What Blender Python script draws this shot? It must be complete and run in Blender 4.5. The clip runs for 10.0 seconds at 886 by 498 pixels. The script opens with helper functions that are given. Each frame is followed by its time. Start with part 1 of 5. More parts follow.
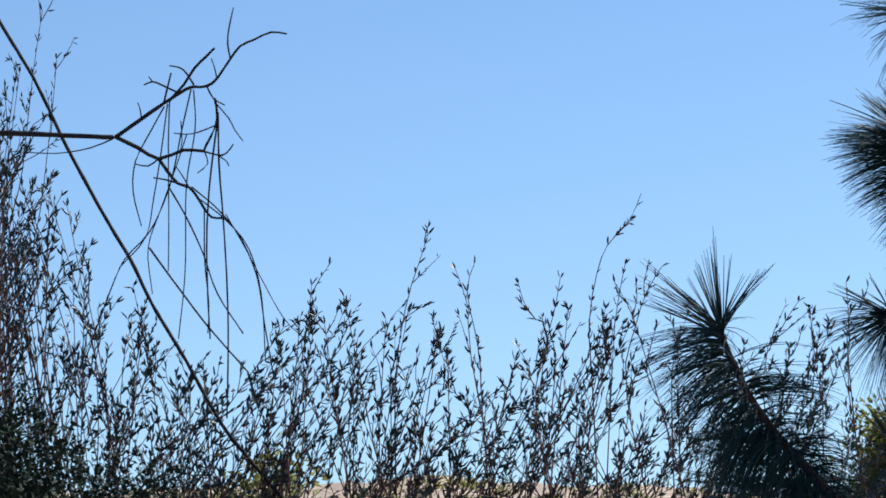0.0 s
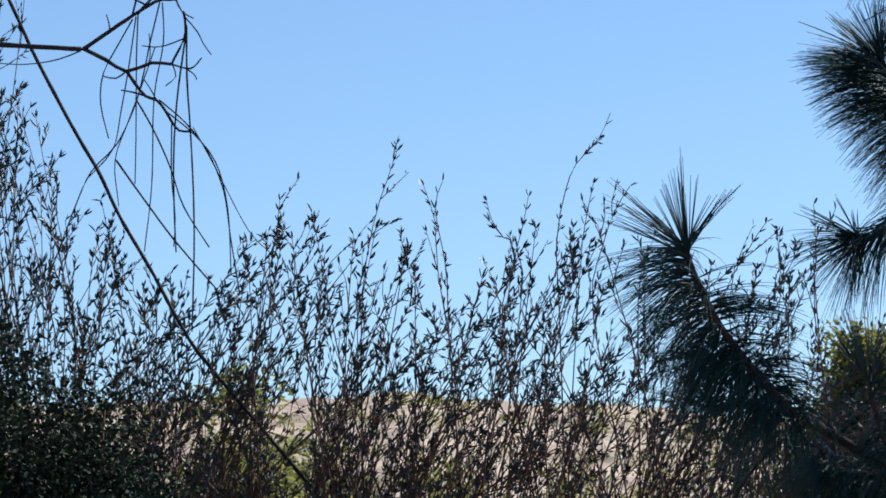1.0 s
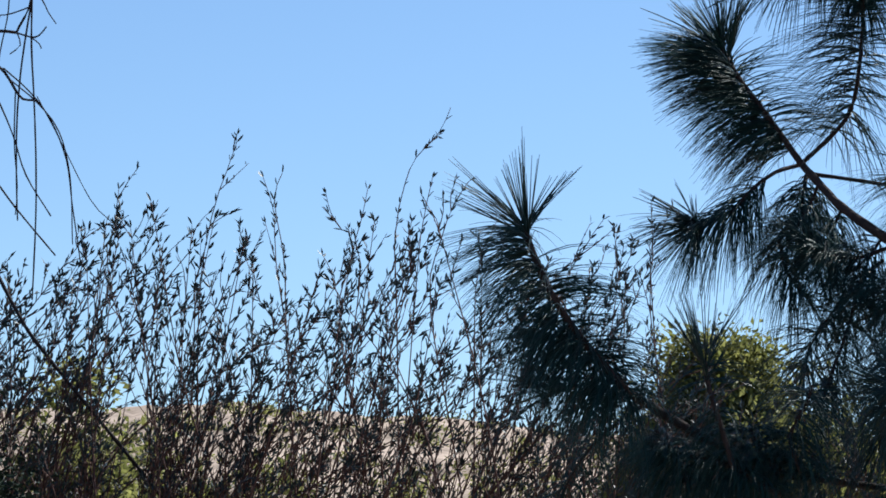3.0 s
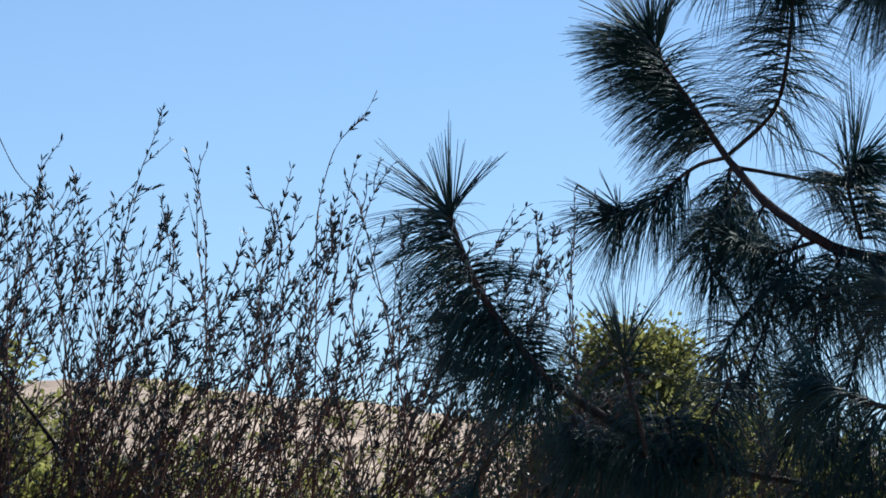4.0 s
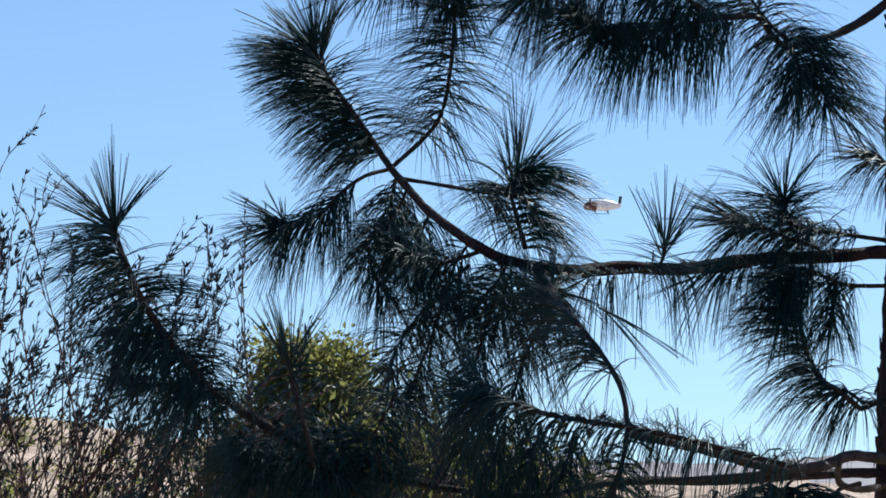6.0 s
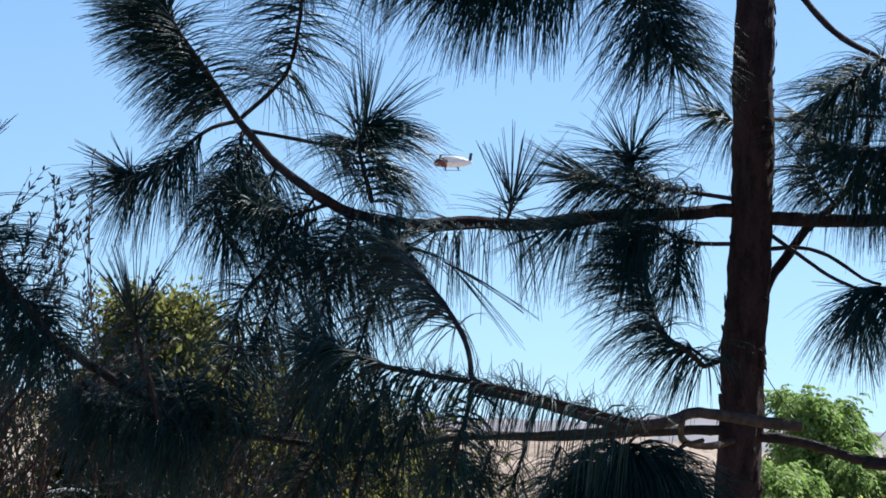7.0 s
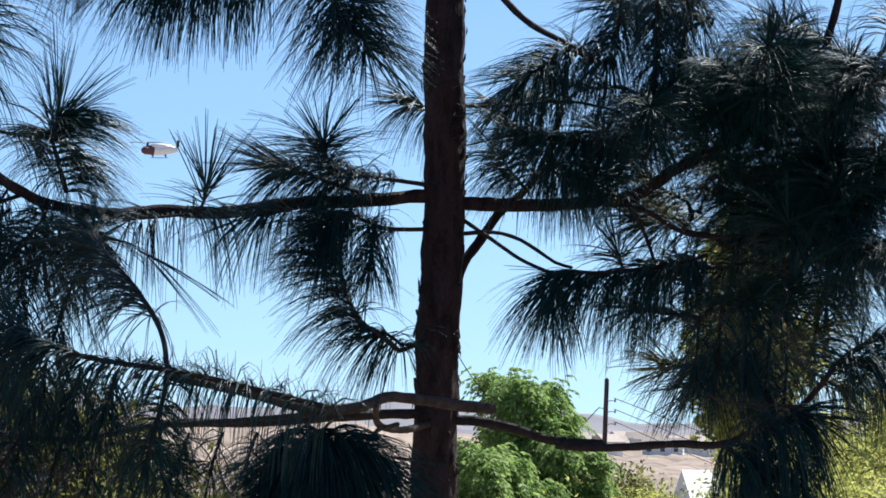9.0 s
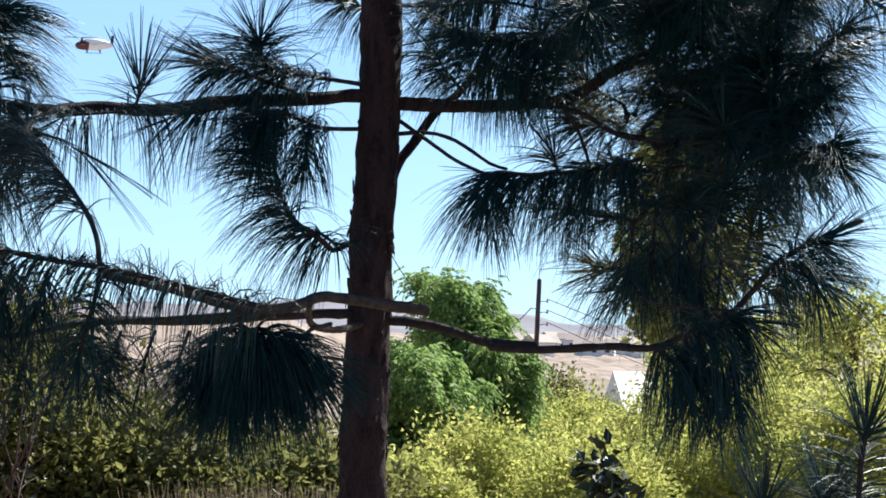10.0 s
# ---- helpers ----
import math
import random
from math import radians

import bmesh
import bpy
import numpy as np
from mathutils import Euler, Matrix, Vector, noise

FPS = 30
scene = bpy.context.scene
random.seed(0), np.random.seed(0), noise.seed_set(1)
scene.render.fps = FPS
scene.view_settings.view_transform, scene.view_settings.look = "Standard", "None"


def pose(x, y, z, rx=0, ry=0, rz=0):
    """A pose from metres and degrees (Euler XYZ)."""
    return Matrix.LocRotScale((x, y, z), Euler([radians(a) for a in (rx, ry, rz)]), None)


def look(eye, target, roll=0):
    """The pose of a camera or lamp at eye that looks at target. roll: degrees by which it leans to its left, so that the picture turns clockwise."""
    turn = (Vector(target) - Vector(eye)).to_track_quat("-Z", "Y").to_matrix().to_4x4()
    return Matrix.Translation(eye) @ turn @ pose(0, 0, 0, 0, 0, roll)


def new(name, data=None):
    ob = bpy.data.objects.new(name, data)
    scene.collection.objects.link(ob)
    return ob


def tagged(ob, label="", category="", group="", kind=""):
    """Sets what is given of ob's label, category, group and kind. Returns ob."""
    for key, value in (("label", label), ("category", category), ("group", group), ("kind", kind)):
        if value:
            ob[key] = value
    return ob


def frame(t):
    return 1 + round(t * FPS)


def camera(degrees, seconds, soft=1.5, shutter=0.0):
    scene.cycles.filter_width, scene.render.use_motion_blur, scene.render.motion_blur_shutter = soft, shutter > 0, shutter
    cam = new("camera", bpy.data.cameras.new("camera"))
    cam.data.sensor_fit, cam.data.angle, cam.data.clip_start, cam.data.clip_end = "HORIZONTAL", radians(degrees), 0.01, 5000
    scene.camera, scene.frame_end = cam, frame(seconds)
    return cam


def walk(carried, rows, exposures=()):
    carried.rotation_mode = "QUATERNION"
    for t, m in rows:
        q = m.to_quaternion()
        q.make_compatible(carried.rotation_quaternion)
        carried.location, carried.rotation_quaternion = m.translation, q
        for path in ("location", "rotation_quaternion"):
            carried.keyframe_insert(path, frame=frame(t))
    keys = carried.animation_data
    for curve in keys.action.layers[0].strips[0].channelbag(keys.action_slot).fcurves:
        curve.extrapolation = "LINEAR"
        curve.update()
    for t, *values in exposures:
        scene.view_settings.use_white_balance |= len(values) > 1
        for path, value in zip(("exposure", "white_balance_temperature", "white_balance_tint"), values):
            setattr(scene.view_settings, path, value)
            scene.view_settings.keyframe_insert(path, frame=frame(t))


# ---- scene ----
cam = camera(14.0, 10.0, soft=1.7)
PATH = [
    (0.0, look((-0.028, 0.068, 1.885), (-1.6758, 11.9043, 2.9715), -1.312)),
    (0.1, look((-0.034, 0.068, 1.882), (-1.8008, 11.8923, 2.9167), -1.315)),
    (0.2, look((-0.039, 0.069, 1.880), (-1.9322, 11.8805, 2.8279), -1.318)),
    (0.3, look((-0.045, 0.069, 1.877), (-2.0152, 11.8751, 2.7358), -1.321)),
    (0.4, look((-0.050, 0.070, 1.875), (-2.0535, 11.8756, 2.6536), -1.323)),
    (0.5, look((-0.056, 0.070, 1.872), (-2.0374, 11.8821, 2.6149), -1.326)),
    (0.6, look((-0.048, 0.069, 1.874), (-1.9547, 11.8938, 2.6010), -1.180)),
    (0.7, look((-0.040, 0.067, 1.876), (-1.8439, 11.9076, 2.6171), -1.034)),
    (0.8, look((-0.033, 0.065, 1.878), (-1.7401, 11.9185, 2.6472), -0.888)),
    (0.9, look((-0.025, 0.064, 1.880), (-1.6401, 11.9288, 2.6649), -0.742)),
    (1.0, look((-0.017, 0.062, 1.882), (-1.5726, 11.9335, 2.6926), -0.596)),
    (1.2, look((-0.010, 0.045, 1.893), (-1.4504, 11.9293, 2.7297), -0.427)),
    (1.5, look((-0.000, 0.020, 1.911), (-1.3300, 11.9163, 2.7535), -0.173)),
    (1.8, look((-0.017, 0.023, 1.872), (-1.2039, 11.9352, 2.7019), 0.024)),
    (2.0, look((-0.028, 0.025, 1.846), (-1.1699, 11.9437, 2.6432), 0.156)),
    (3.3, look((-0.033, 0.013, 1.754), (-0.9678, 11.9460, 2.6100), 0.484)),
    (3.5, look((-0.036, 0.006, 1.753), (-0.9378, 11.9438, 2.5724), 1.066)),
    (4.0, look((-0.039, 0.017, 1.753), (-0.7842, 11.9663, 2.5584), 1.975)),
    (4.5, look((-0.026, 0.007, 1.755), (-0.4912, 11.9691, 2.5810), 1.641)),
    (5.0, look((-0.010, 0.010, 1.756), (-0.3333, 11.9681, 2.6984), 0.719)),
    (5.5, look((0.003, -0.039, 1.754), (-0.1336, 11.9115, 2.8320), 0.549)),
    (5.7, look((0.004, -0.022, 1.753), (0.0596, 11.9335, 2.7900), 0.694)),
    (6.0, look((0.004, 0.005, 1.752), (0.3269, 11.9688, 2.6265), 0.912)),
    (6.2, look((0.002, 0.007, 1.750), (0.4735, 11.9720, 2.5393), 1.041)),
    (7.3, look((0.019, 0.020, 1.747), (0.9664, 11.9609, 2.4696), 1.617)),
    (7.5, look((0.015, -0.000, 1.752), (1.0542, 11.9336, 2.4606), 1.693)),
    (8.0, look((0.027, -0.026, 1.751), (1.2643, 11.8866, 2.5060), 0.962)),
    (8.5, look((0.046, -0.060, 1.745), (1.6142, 11.8155, 2.4560), 0.324)),
    (9.0, look((0.057, -0.084, 1.745), (1.8443, 11.7606, 2.4518), 0.462)),
    (9.1, look((0.054, -0.080, 1.747), (1.8484, 11.7667, 2.4106), 0.622)),
    (9.2, look((0.051, -0.075, 1.749), (1.8530, 11.7733, 2.3551), 0.783)),
    (9.3, look((0.048, -0.071, 1.751), (1.8529, 11.7815, 2.2732), 0.943)),
    (9.4, look((0.045, -0.066, 1.754), (1.8385, 11.7913, 2.1911), 1.104)),
    (9.5, look((0.042, -0.061, 1.756), (1.8269, 11.8002, 2.1039), 1.264)),
    (9.6, look((0.045, -0.061, 1.755), (1.8409, 11.8013, 2.0165), 1.221)),
    (9.7, look((0.048, -0.060, 1.754), (1.8790, 11.7980, 1.9433), 1.177)),
    (9.8, look((0.052, -0.059, 1.753), (1.9428, 11.7887, 1.9590), 1.133)),
    (9.9, look((0.055, -0.059, 1.752), (2.0038, 11.7788, 2.0177), 1.090)),
    (10.0, look((0.058, -0.058, 1.751), (2.0701, 11.7658, 2.1257), 1.046)),
]
walk(cam, PATH, [(0.0, 1.0, 6000, 7), (9.2, 1.0, 6000, 7), (9.6, 1.1, 6050, 7), (10.0, 1.2, 6100, 7)])

# ---- light ----
SUN_EL, SUN_AZ = 47.0, 48.0          # degrees up; degrees to the right of +y
world = bpy.data.worlds.new("world")
scene.world = world
world.use_nodes = True
wn = world.node_tree.nodes
sky = wn.new("ShaderNodeTexSky")
sky.sky_type = "NISHITA"
sky.sun_disc = False
sky.sun_elevation = radians(SUN_EL)
sky.sun_rotation = radians(SUN_AZ)
sky.altitude = 300
sky.air_density, sky.dust_density, sky.ozone_density = 0.80, 0.18, 4.0
wn["Background"].inputs[1].default_value = 0.0665
# the sky lookup is squeezed and raised, which softens the glow at the horizon
way = wn.new("ShaderNodeTexCoord")
lift = wn.new("ShaderNodeVectorMath")
lift.operation = "MULTIPLY_ADD"
lift.inputs[1].default_value, lift.inputs[2].default_value = (1, 1, 0.84), (0, 0, 0.045)
world.node_tree.links.new(way.outputs["Generated"], lift.inputs[0])
world.node_tree.links.new(lift.outputs[0], sky.inputs["Vector"])
world.node_tree.links.new(sky.outputs[0], wn["Background"].inputs[0])
lamp = bpy.data.lights.new("sun", "SUN")
lamp.energy, lamp.angle, lamp.color = 5.0, radians(0.5), (1.0, 0.95, 0.86)
sun = new("sun", lamp)
sd = Vector((math.sin(radians(SUN_AZ)) * math.cos(radians(SUN_EL)), math.cos(radians(SUN_AZ)) * math.cos(radians(SUN_EL)), math.sin(radians(SUN_EL))))
sun.matrix_world = look(sd * 30, (0, 0, 0))


# ---- materials ----
def material(name, dark, light, rough=0.6, scale=8.0, bump=0.2, spec=0.4, island=0.0, through_light=0.0, detail=5.0, stretch=(1, 1, 1), metal=0.0):
    """Noise at two scales between two base colours, with fine relief; island: brightness spread between loose pieces."""
    m = bpy.data.materials.new(name)
    m.use_nodes = True
    nt, ns = m.node_tree, m.node_tree.nodes
    lk = nt.links.new
    bsdf = ns["Principled BSDF"]
    co = ns.new("ShaderNodeTexCoord")
    mp = ns.new("ShaderNodeMapping")
    mp.inputs["Scale"].default_value = stretch
    lk(co.outputs["Object"], mp.inputs[0])
    n1, n2 = ns.new("ShaderNodeTexNoise"), ns.new("ShaderNodeTexNoise")
    n1.inputs["Scale"].default_value, n1.inputs["Detail"].default_value = scale, detail
    n2.inputs["Scale"].default_value, n2.inputs["Detail"].default_value = scale * 7.3, 3.0
    for n in (n1, n2):
        lk(mp.outputs[0], n.inputs["Vector"])
    mix = ns.new("ShaderNodeMath")
    mix.operation = "MULTIPLY_ADD"
    lk(n2.outputs[0], mix.inputs[0])
    mix.inputs[1].default_value = 0.5
    half = ns.new("ShaderNodeMath")
    half.operation = "MULTIPLY"
    half.inputs[1].default_value = 0.75
    lk(n1.outputs[0], half.inputs[0])
    lk(half.outputs[0], mix.inputs[2])
    ramp = ns.new("ShaderNodeValToRGB")
    ramp.color_ramp.elements[0].position, ramp.color_ramp.elements[1].position = 0.42, 0.82
    ramp.color_ramp.elements[0].color, ramp.color_ramp.elements[1].color = (*dark, 1), (*light, 1)
    lk(mix.outputs[0], ramp.inputs[0])
    colour = ramp.outputs[0]
    if island:
        geo, hsv, rng = ns.new("ShaderNodeNewGeometry"), ns.new("ShaderNodeHueSaturation"), ns.new("ShaderNodeMapRange")
        rng.inputs[3].default_value, rng.inputs[4].default_value = 1 - island, 1 + island
        lk(geo.outputs["Random Per Island"], rng.inputs[0])
        lk(rng.outputs[0], hsv.inputs["Value"])
        lk(colour, hsv.inputs["Color"])
        colour = hsv.outputs[0]
    lk(colour, bsdf.inputs["Base Color"])
    bsdf.inputs["Roughness"].default_value = rough
    bsdf.inputs["Specular IOR Level"].default_value = spec
    bsdf.inputs["Metallic"].default_value = metal
    if bump:
        b = ns.new("ShaderNodeBump")
        b.inputs["Strength"].default_value, b.inputs["Distance"].default_value = bump, 0.02
        lk(mix.outputs[0], b.inputs["Height"])
        lk(b.outputs[0], bsdf.inputs["Normal"])
    if through_light:
        tr, add = ns.new("ShaderNodeBsdfTranslucent"), ns.new("ShaderNodeMixShader")
        lk(colour, tr.inputs[0])
        add.inputs[0].default_value = through_light
        lk(bsdf.outputs[0], add.inputs[1])
        lk(tr.outputs[0], add.inputs[2])
        lk(add.outputs[0], ns["Material Output"].inputs[0])
    return m


BARK = material("pine bark", (0.008, 0.006, 0.008), (0.062, 0.036, 0.037), 0.85, 26, 1.0, 0.2, stretch=(1, 1, 0.3))
TWIG = material("twig bark", (0.016, 0.013, 0.014), (0.055, 0.038, 0.036), 0.8, 40, 0.6, 0.25)
GREY_WOOD = material("weathered wood", (0.026, 0.021, 0.02), (0.085, 0.065, 0.057), 0.85, 35, 0.6, 0.2)
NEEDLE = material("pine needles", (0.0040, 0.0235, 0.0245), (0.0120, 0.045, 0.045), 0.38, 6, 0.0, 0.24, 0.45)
# lit copy of the needles: sunlight is put into the base colour
NEEDLE_LIT = material("sunlit yellow-green needles", (0.06, 0.08, 0.02), (0.16, 0.17, 0.04), 0.45, 6, 0.0, 0.4, 0.4, 0.2)
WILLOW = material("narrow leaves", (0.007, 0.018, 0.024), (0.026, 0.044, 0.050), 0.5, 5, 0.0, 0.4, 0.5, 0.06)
STEM = material("willow stem", (0.040, 0.019, 0.017), (0.125, 0.062, 0.050), 0.7, 30, 0.3, 0.3)
DRY_STEM = material("bare twig bark", (0.010, 0.010, 0.014), (0.03, 0.024, 0.03), 0.8, 40, 0.4, 0.2)
OLIVE_LEAF = material("olive leaves", (0.08, 0.095, 0.025), (0.27, 0.26, 0.085), 0.6, 3, 0.0, 0.25, 0.4, 0.5)
HEDGE_LEAF = material("yellow-green leaves", (0.25, 0.29, 0.065), (0.60, 0.57, 0.18), 0.75, 1.2, 0.0, 0.1, 0.25, 0.55)
TREE_LEAF = material("fresh green leaves", (0.12, 0.21, 0.05), (0.38, 0.49, 0.16), 0.65, 1.5, 0.0, 0.2, 0.45, 0.45)
# dark thicket leaves, with the shade among them put into the colour
THICKET_SHADE_LEAF = material("dark shaded thicket leaves", (0.007, 0.015, 0.012), (0.022, 0.034, 0.022), 0.75, 3, 0.0, 0.1, 0.5, 0.06)
STRAW = material("dry straw", (0.30, 0.23, 0.14), (0.56, 0.46, 0.32), 0.7, 6, 0.0, 0.3, 0.3, 0.3)
PLASTIC = material("white plastic pipe", (0.62, 0.62, 0.60), (0.80, 0.80, 0.78), 0.4, 5, 0.0, 0.4)
DARK_LEAF = material("dark leaves", (0.012, 0.022, 0.012), (0.03, 0.045, 0.02), 0.5, 5, 0.0, 0.4, 0.4)
POLE_WOOD = material("creosoted pole", (0.03, 0.02, 0.022), (0.10, 0.07, 0.065), 0.85, 9, 0.5, 0.2, stretch=(1, 1, 0.1))
WIRE = material("cable", (0.05, 0.05, 0.055), (0.09, 0.09, 0.10), 0.6, 5, 0.0, 0.3)
WHITE_WALL = material("white plaster", (0.70, 0.68, 0.64), (0.86, 0.84, 0.80), 0.8, 2, 0.1, 0.2)
ROOF = material("clay roof", (0.34, 0.27, 0.23), (0.50, 0.42, 0.37), 0.8, 3, 0.3, 0.2)
GLASS = material("dark panes", (0.02, 0.025, 0.03), (0.04, 0.05, 0.06), 0.1, 3, 0.0, 0.5)
HELI_WHITE = material("white paint", (0.72, 0.73, 0.75), (0.84, 0.85, 0.86), 0.3, 0.8, 0.0, 0.5)
HELI_RED = material("dull red paint", (0.07, 0.018, 0.022), (0.12, 0.035, 0.04), 0.35, 0.8, 0.0, 0.5)
HELI_DARK = material("dark blades", (0.02, 0.02, 0.022), (0.04, 0.04, 0.045), 0.5, 2, 0.0, 0.4)
CERAMIC = material("insulator ceramic", (0.20, 0.18, 0.17), (0.34, 0.32, 0.30), 0.3, 8, 0.0, 0.5)
GRASS = material("dry grass", (0.15, 0.11, 0.065), (0.30, 0.23, 0.15), 0.9, 0.35, 0.3, 0.15, detail=9)
HILL = material("dry hillside", (0.13, 0.10, 0.075), (0.40, 0.315, 0.26), 0.95, 0.07, 0.2, 0.1, detail=10)
# Blue-grey haze of distance is mixed into the ridge's base colour
RIDGE = material("far ridge haze tint", (0.15, 0.145, 0.165), (0.235, 0.22, 0.235), 0.95, 0.006, 0.1, 0.1, detail=10)


# ---- building blocks ----
class Soup:
    """Triangles of one mesh."""

    def __init__(self):
        self.v, self.f, self.n = [], [], 0

    def add(self, v, f):
        self.v.append(np.asarray(v, float).reshape(-1, 3))
        self.f.append(np.asarray(f, int).reshape(-1, 3) + self.n)
        self.n += len(self.v[-1])

    def mesh(self, name, mat, smooth=True):
        v, f = np.concatenate(self.v), np.concatenate(self.f)
        me = bpy.data.meshes.new(name)
        me.vertices.add(len(v))
        me.vertices.foreach_set("co", v.ravel())
        me.loops.add(f.size)
        me.loops.foreach_set("vertex_index", f.ravel())
        me.polygons.add(len(f))
        me.polygons.foreach_set("loop_start", np.arange(0, f.size, 3))
        me.polygons.foreach_set("use_smooth", np.full(len(f), smooth))
        me.materials.append(mat)
        me.update()
        me.validate()
        return me


def part(name, soup, mat, parent, label="", smooth=True, kind=""):
    """One mesh object under a thing or a part; the vertices are in world metres."""
    ob = new(name, soup.mesh(name, mat, smooth))
    ob.parent = parent
    ob.matrix_parent_inverse = Matrix() if parent.parent else parent.matrix_basis.inverted()
    return tagged(ob, label, kind=kind)


def thing(name, x, y, z, label, category, group="", kind=""):
    ob = new(name)
    ob.matrix_basis = pose(x, y, z)
    ob.empty_display_size = 0.2
    return tagged(ob, label, category, group, kind)


def smooth_path(pts, step):
    """Catmull-Rom through the points, about one step apart."""
    p = np.asarray(pts, float)
    p = np.concatenate([[2 * p[0] - p[1]], p, [2 * p[-1] - p[-2]]])
    out = []
    for a, b, c, d in zip(p[:-3], p[1:-2], p[2:-1], p[3:]):
        k = max(2, int(np.linalg.norm(c - b) / step))
        t = np.arange(k)[:, None] / k
        out.append(0.5 * (2 * b + (c - a) * t + (2 * a - 5 * b + 4 * c - d) * t**2 + (3 * b - a - 3 * c + d) * t**3))
    return np.concatenate(out + [p[-2:-1]])


def frames_along(p):
    t = np.gradient(p, axis=0)
    t /= np.linalg.norm(t, axis=1, keepdims=True) + 1e-12
    ref = np.where(np.abs(t[:, 2:3]) > 0.9, [[1.0, 0, 0]], [[0, 0, 1.0]])
    a = np.cross(t, ref)
    a /= np.linalg.norm(a, axis=1, keepdims=True)
    return t, a, np.cross(t, a)


def tube(soup, pts, r0, r1, sides=8, step=0.04, rough=0.12, rng=np.random.default_rng(3)):
    """A tapered limb with an uneven skin and a rounded end."""
    p = smooth_path(pts, step)
    n = len(p)
    _, a, b = frames_along(p)
    r = np.linspace(r0, r1, n)
    an = np.linspace(0, 2 * math.pi, sides, endpoint=False)
    rr = r[:, None] * (1 + rough * rng.standard_normal((n, sides)))
    v = p[:, None] + rr[..., None] * (np.cos(an)[None, :, None] * a[:, None] + np.sin(an)[None, :, None] * b[:, None])
    i, j = np.meshgrid(np.arange(n - 1), np.arange(sides), indexing="ij")
    q0, q1 = i * sides + j, i * sides + (j + 1) % sides
    f = np.concatenate([np.stack([q0, q1, q1 + sides], -1).reshape(-1, 3), np.stack([q0, q1 + sides, q0 + sides], -1).reshape(-1, 3)])
    ends = np.array([p[0] - (p[1] - p[0]) * 0.15, p[-1] + (p[-1] - p[-2]) * min(0.5, r1 / (np.linalg.norm(p[-1] - p[-2]) + 1e-9))])
    k = np.arange(sides)
    caps = np.concatenate([np.stack([(k + 1) % sides, k, np.full(sides, n * sides)], -1), np.stack([k + (n - 1) * sides, (k + 1) % sides + (n - 1) * sides, np.full(sides, n * sides + 1)], -1)])
    soup.add(np.concatenate([v.reshape(-1, 3), ends]), np.concatenate([f, caps]))


def blades(soup, p0, d, length, sag, width, rings=5):
    """Needles: slim three-sided tapers that leave p0 along d and bend to the ground by sag."""
    n = len(p0)
    p = np.empty((n, rings, 3))
    p[:, 0] = p0
    c = d.copy()
    for k in range(1, rings):
        p[:, k] = p[:, k - 1] + c * (length / (rings - 1))[:, None]
        c = c + np.array([0, 0, -1.0]) * (sag / (rings - 1) * 1.6)[:, None]
        c /= np.linalg.norm(c, axis=1, keepdims=True)
    t = d / np.linalg.norm(d, axis=1, keepdims=True)
    a = np.cross(t, np.array([0.31, 0.87, 0.38]))
    a /= np.linalg.norm(a, axis=1, keepdims=True) + 1e-9
    b = np.cross(t, a)
    w = np.linspace(1.0, 0.3, rings)
    w[0] = 0.8
    v = np.empty((n, rings, 3, 3))
    for k in range(3):
        an = 2 * math.pi * k / 3
        v[:, :, k] = p + (math.cos(an) * a + math.sin(an) * b)[:, None] * (w[None, :, None] * width[:, None, None])
    base = np.arange(n)[:, None, None] * rings * 3
    i, j = np.meshgrid(np.arange(rings - 1), np.arange(3), indexing="ij")
    q0, q1 = (i * 3 + j)[None], (i * 3 + (j + 1) % 3)[None]
    soup.add(v, np.concatenate([np.stack([base + q0, base + q1, base + q1 + 3], -1).reshape(-1, 3), np.stack([base + q0, base + q1 + 3, base + q0 + 3], -1).reshape(-1, 3)]))


def leaf_set(soup, p0, d, length, width, rng):
    """Folded lance-shaped leaves with a raised middle."""
    n = len(p0)
    d = d / (np.linalg.norm(d, axis=1, keepdims=True) + 1e-9)
    s = np.cross(d, rng.standard_normal((n, 3)))
    s /= np.linalg.norm(s, axis=1, keepdims=True) + 1e-9
    u = np.cross(s, d)
    L, Wd = length[:, None], width[:, None]
    side, lift = s * Wd / 2, u * Wd * 0.22
    v = np.stack([p0, p0 + d * L * 0.32 + side * 0.9 + lift, p0 + d * L * 0.72 + side * 0.8 + lift * 0.6, p0 + d * L - u * L * 0.06, p0 + d * L * 0.72 - side * 0.8 + lift * 0.6, p0 + d * L * 0.32 - side * 0.9 + lift], 1)
    k = np.arange(n)[:, None] * 6
    soup.add(v, np.concatenate([k + [0, 1, 2], k + [0, 2, 3], k + [0, 3, 4], k + [0, 4, 5]]))


def far_leaves(soup, p0, d, length, width, rng):
    """Leaves folded along the midrib, for shrubs and trees farther off."""
    n = len(p0)
    d = d / (np.linalg.norm(d, axis=1, keepdims=True) + 1e-9)
    s = np.cross(d, rng.standard_normal((n, 3)))
    s /= np.linalg.norm(s, axis=1, keepdims=True) + 1e-9
    u = np.cross(s, d)
    L, Wd = length[:, None], width[:, None]
    side, lift = s * Wd / 2, u * Wd * 0.22
    v = np.stack([p0, p0 + d * L * 0.45 + side + lift, p0 + d * L - u * L * 0.06, p0 + d * L * 0.45 - side + lift], 1)
    k = np.arange(n)[:, None] * 4
    soup.add(v, np.concatenate([k + [0, 1, 2], k + [0, 2, 3]]))


def unit(v):
    return v / (np.linalg.norm(v, axis=-1, keepdims=True) + 1e-12)


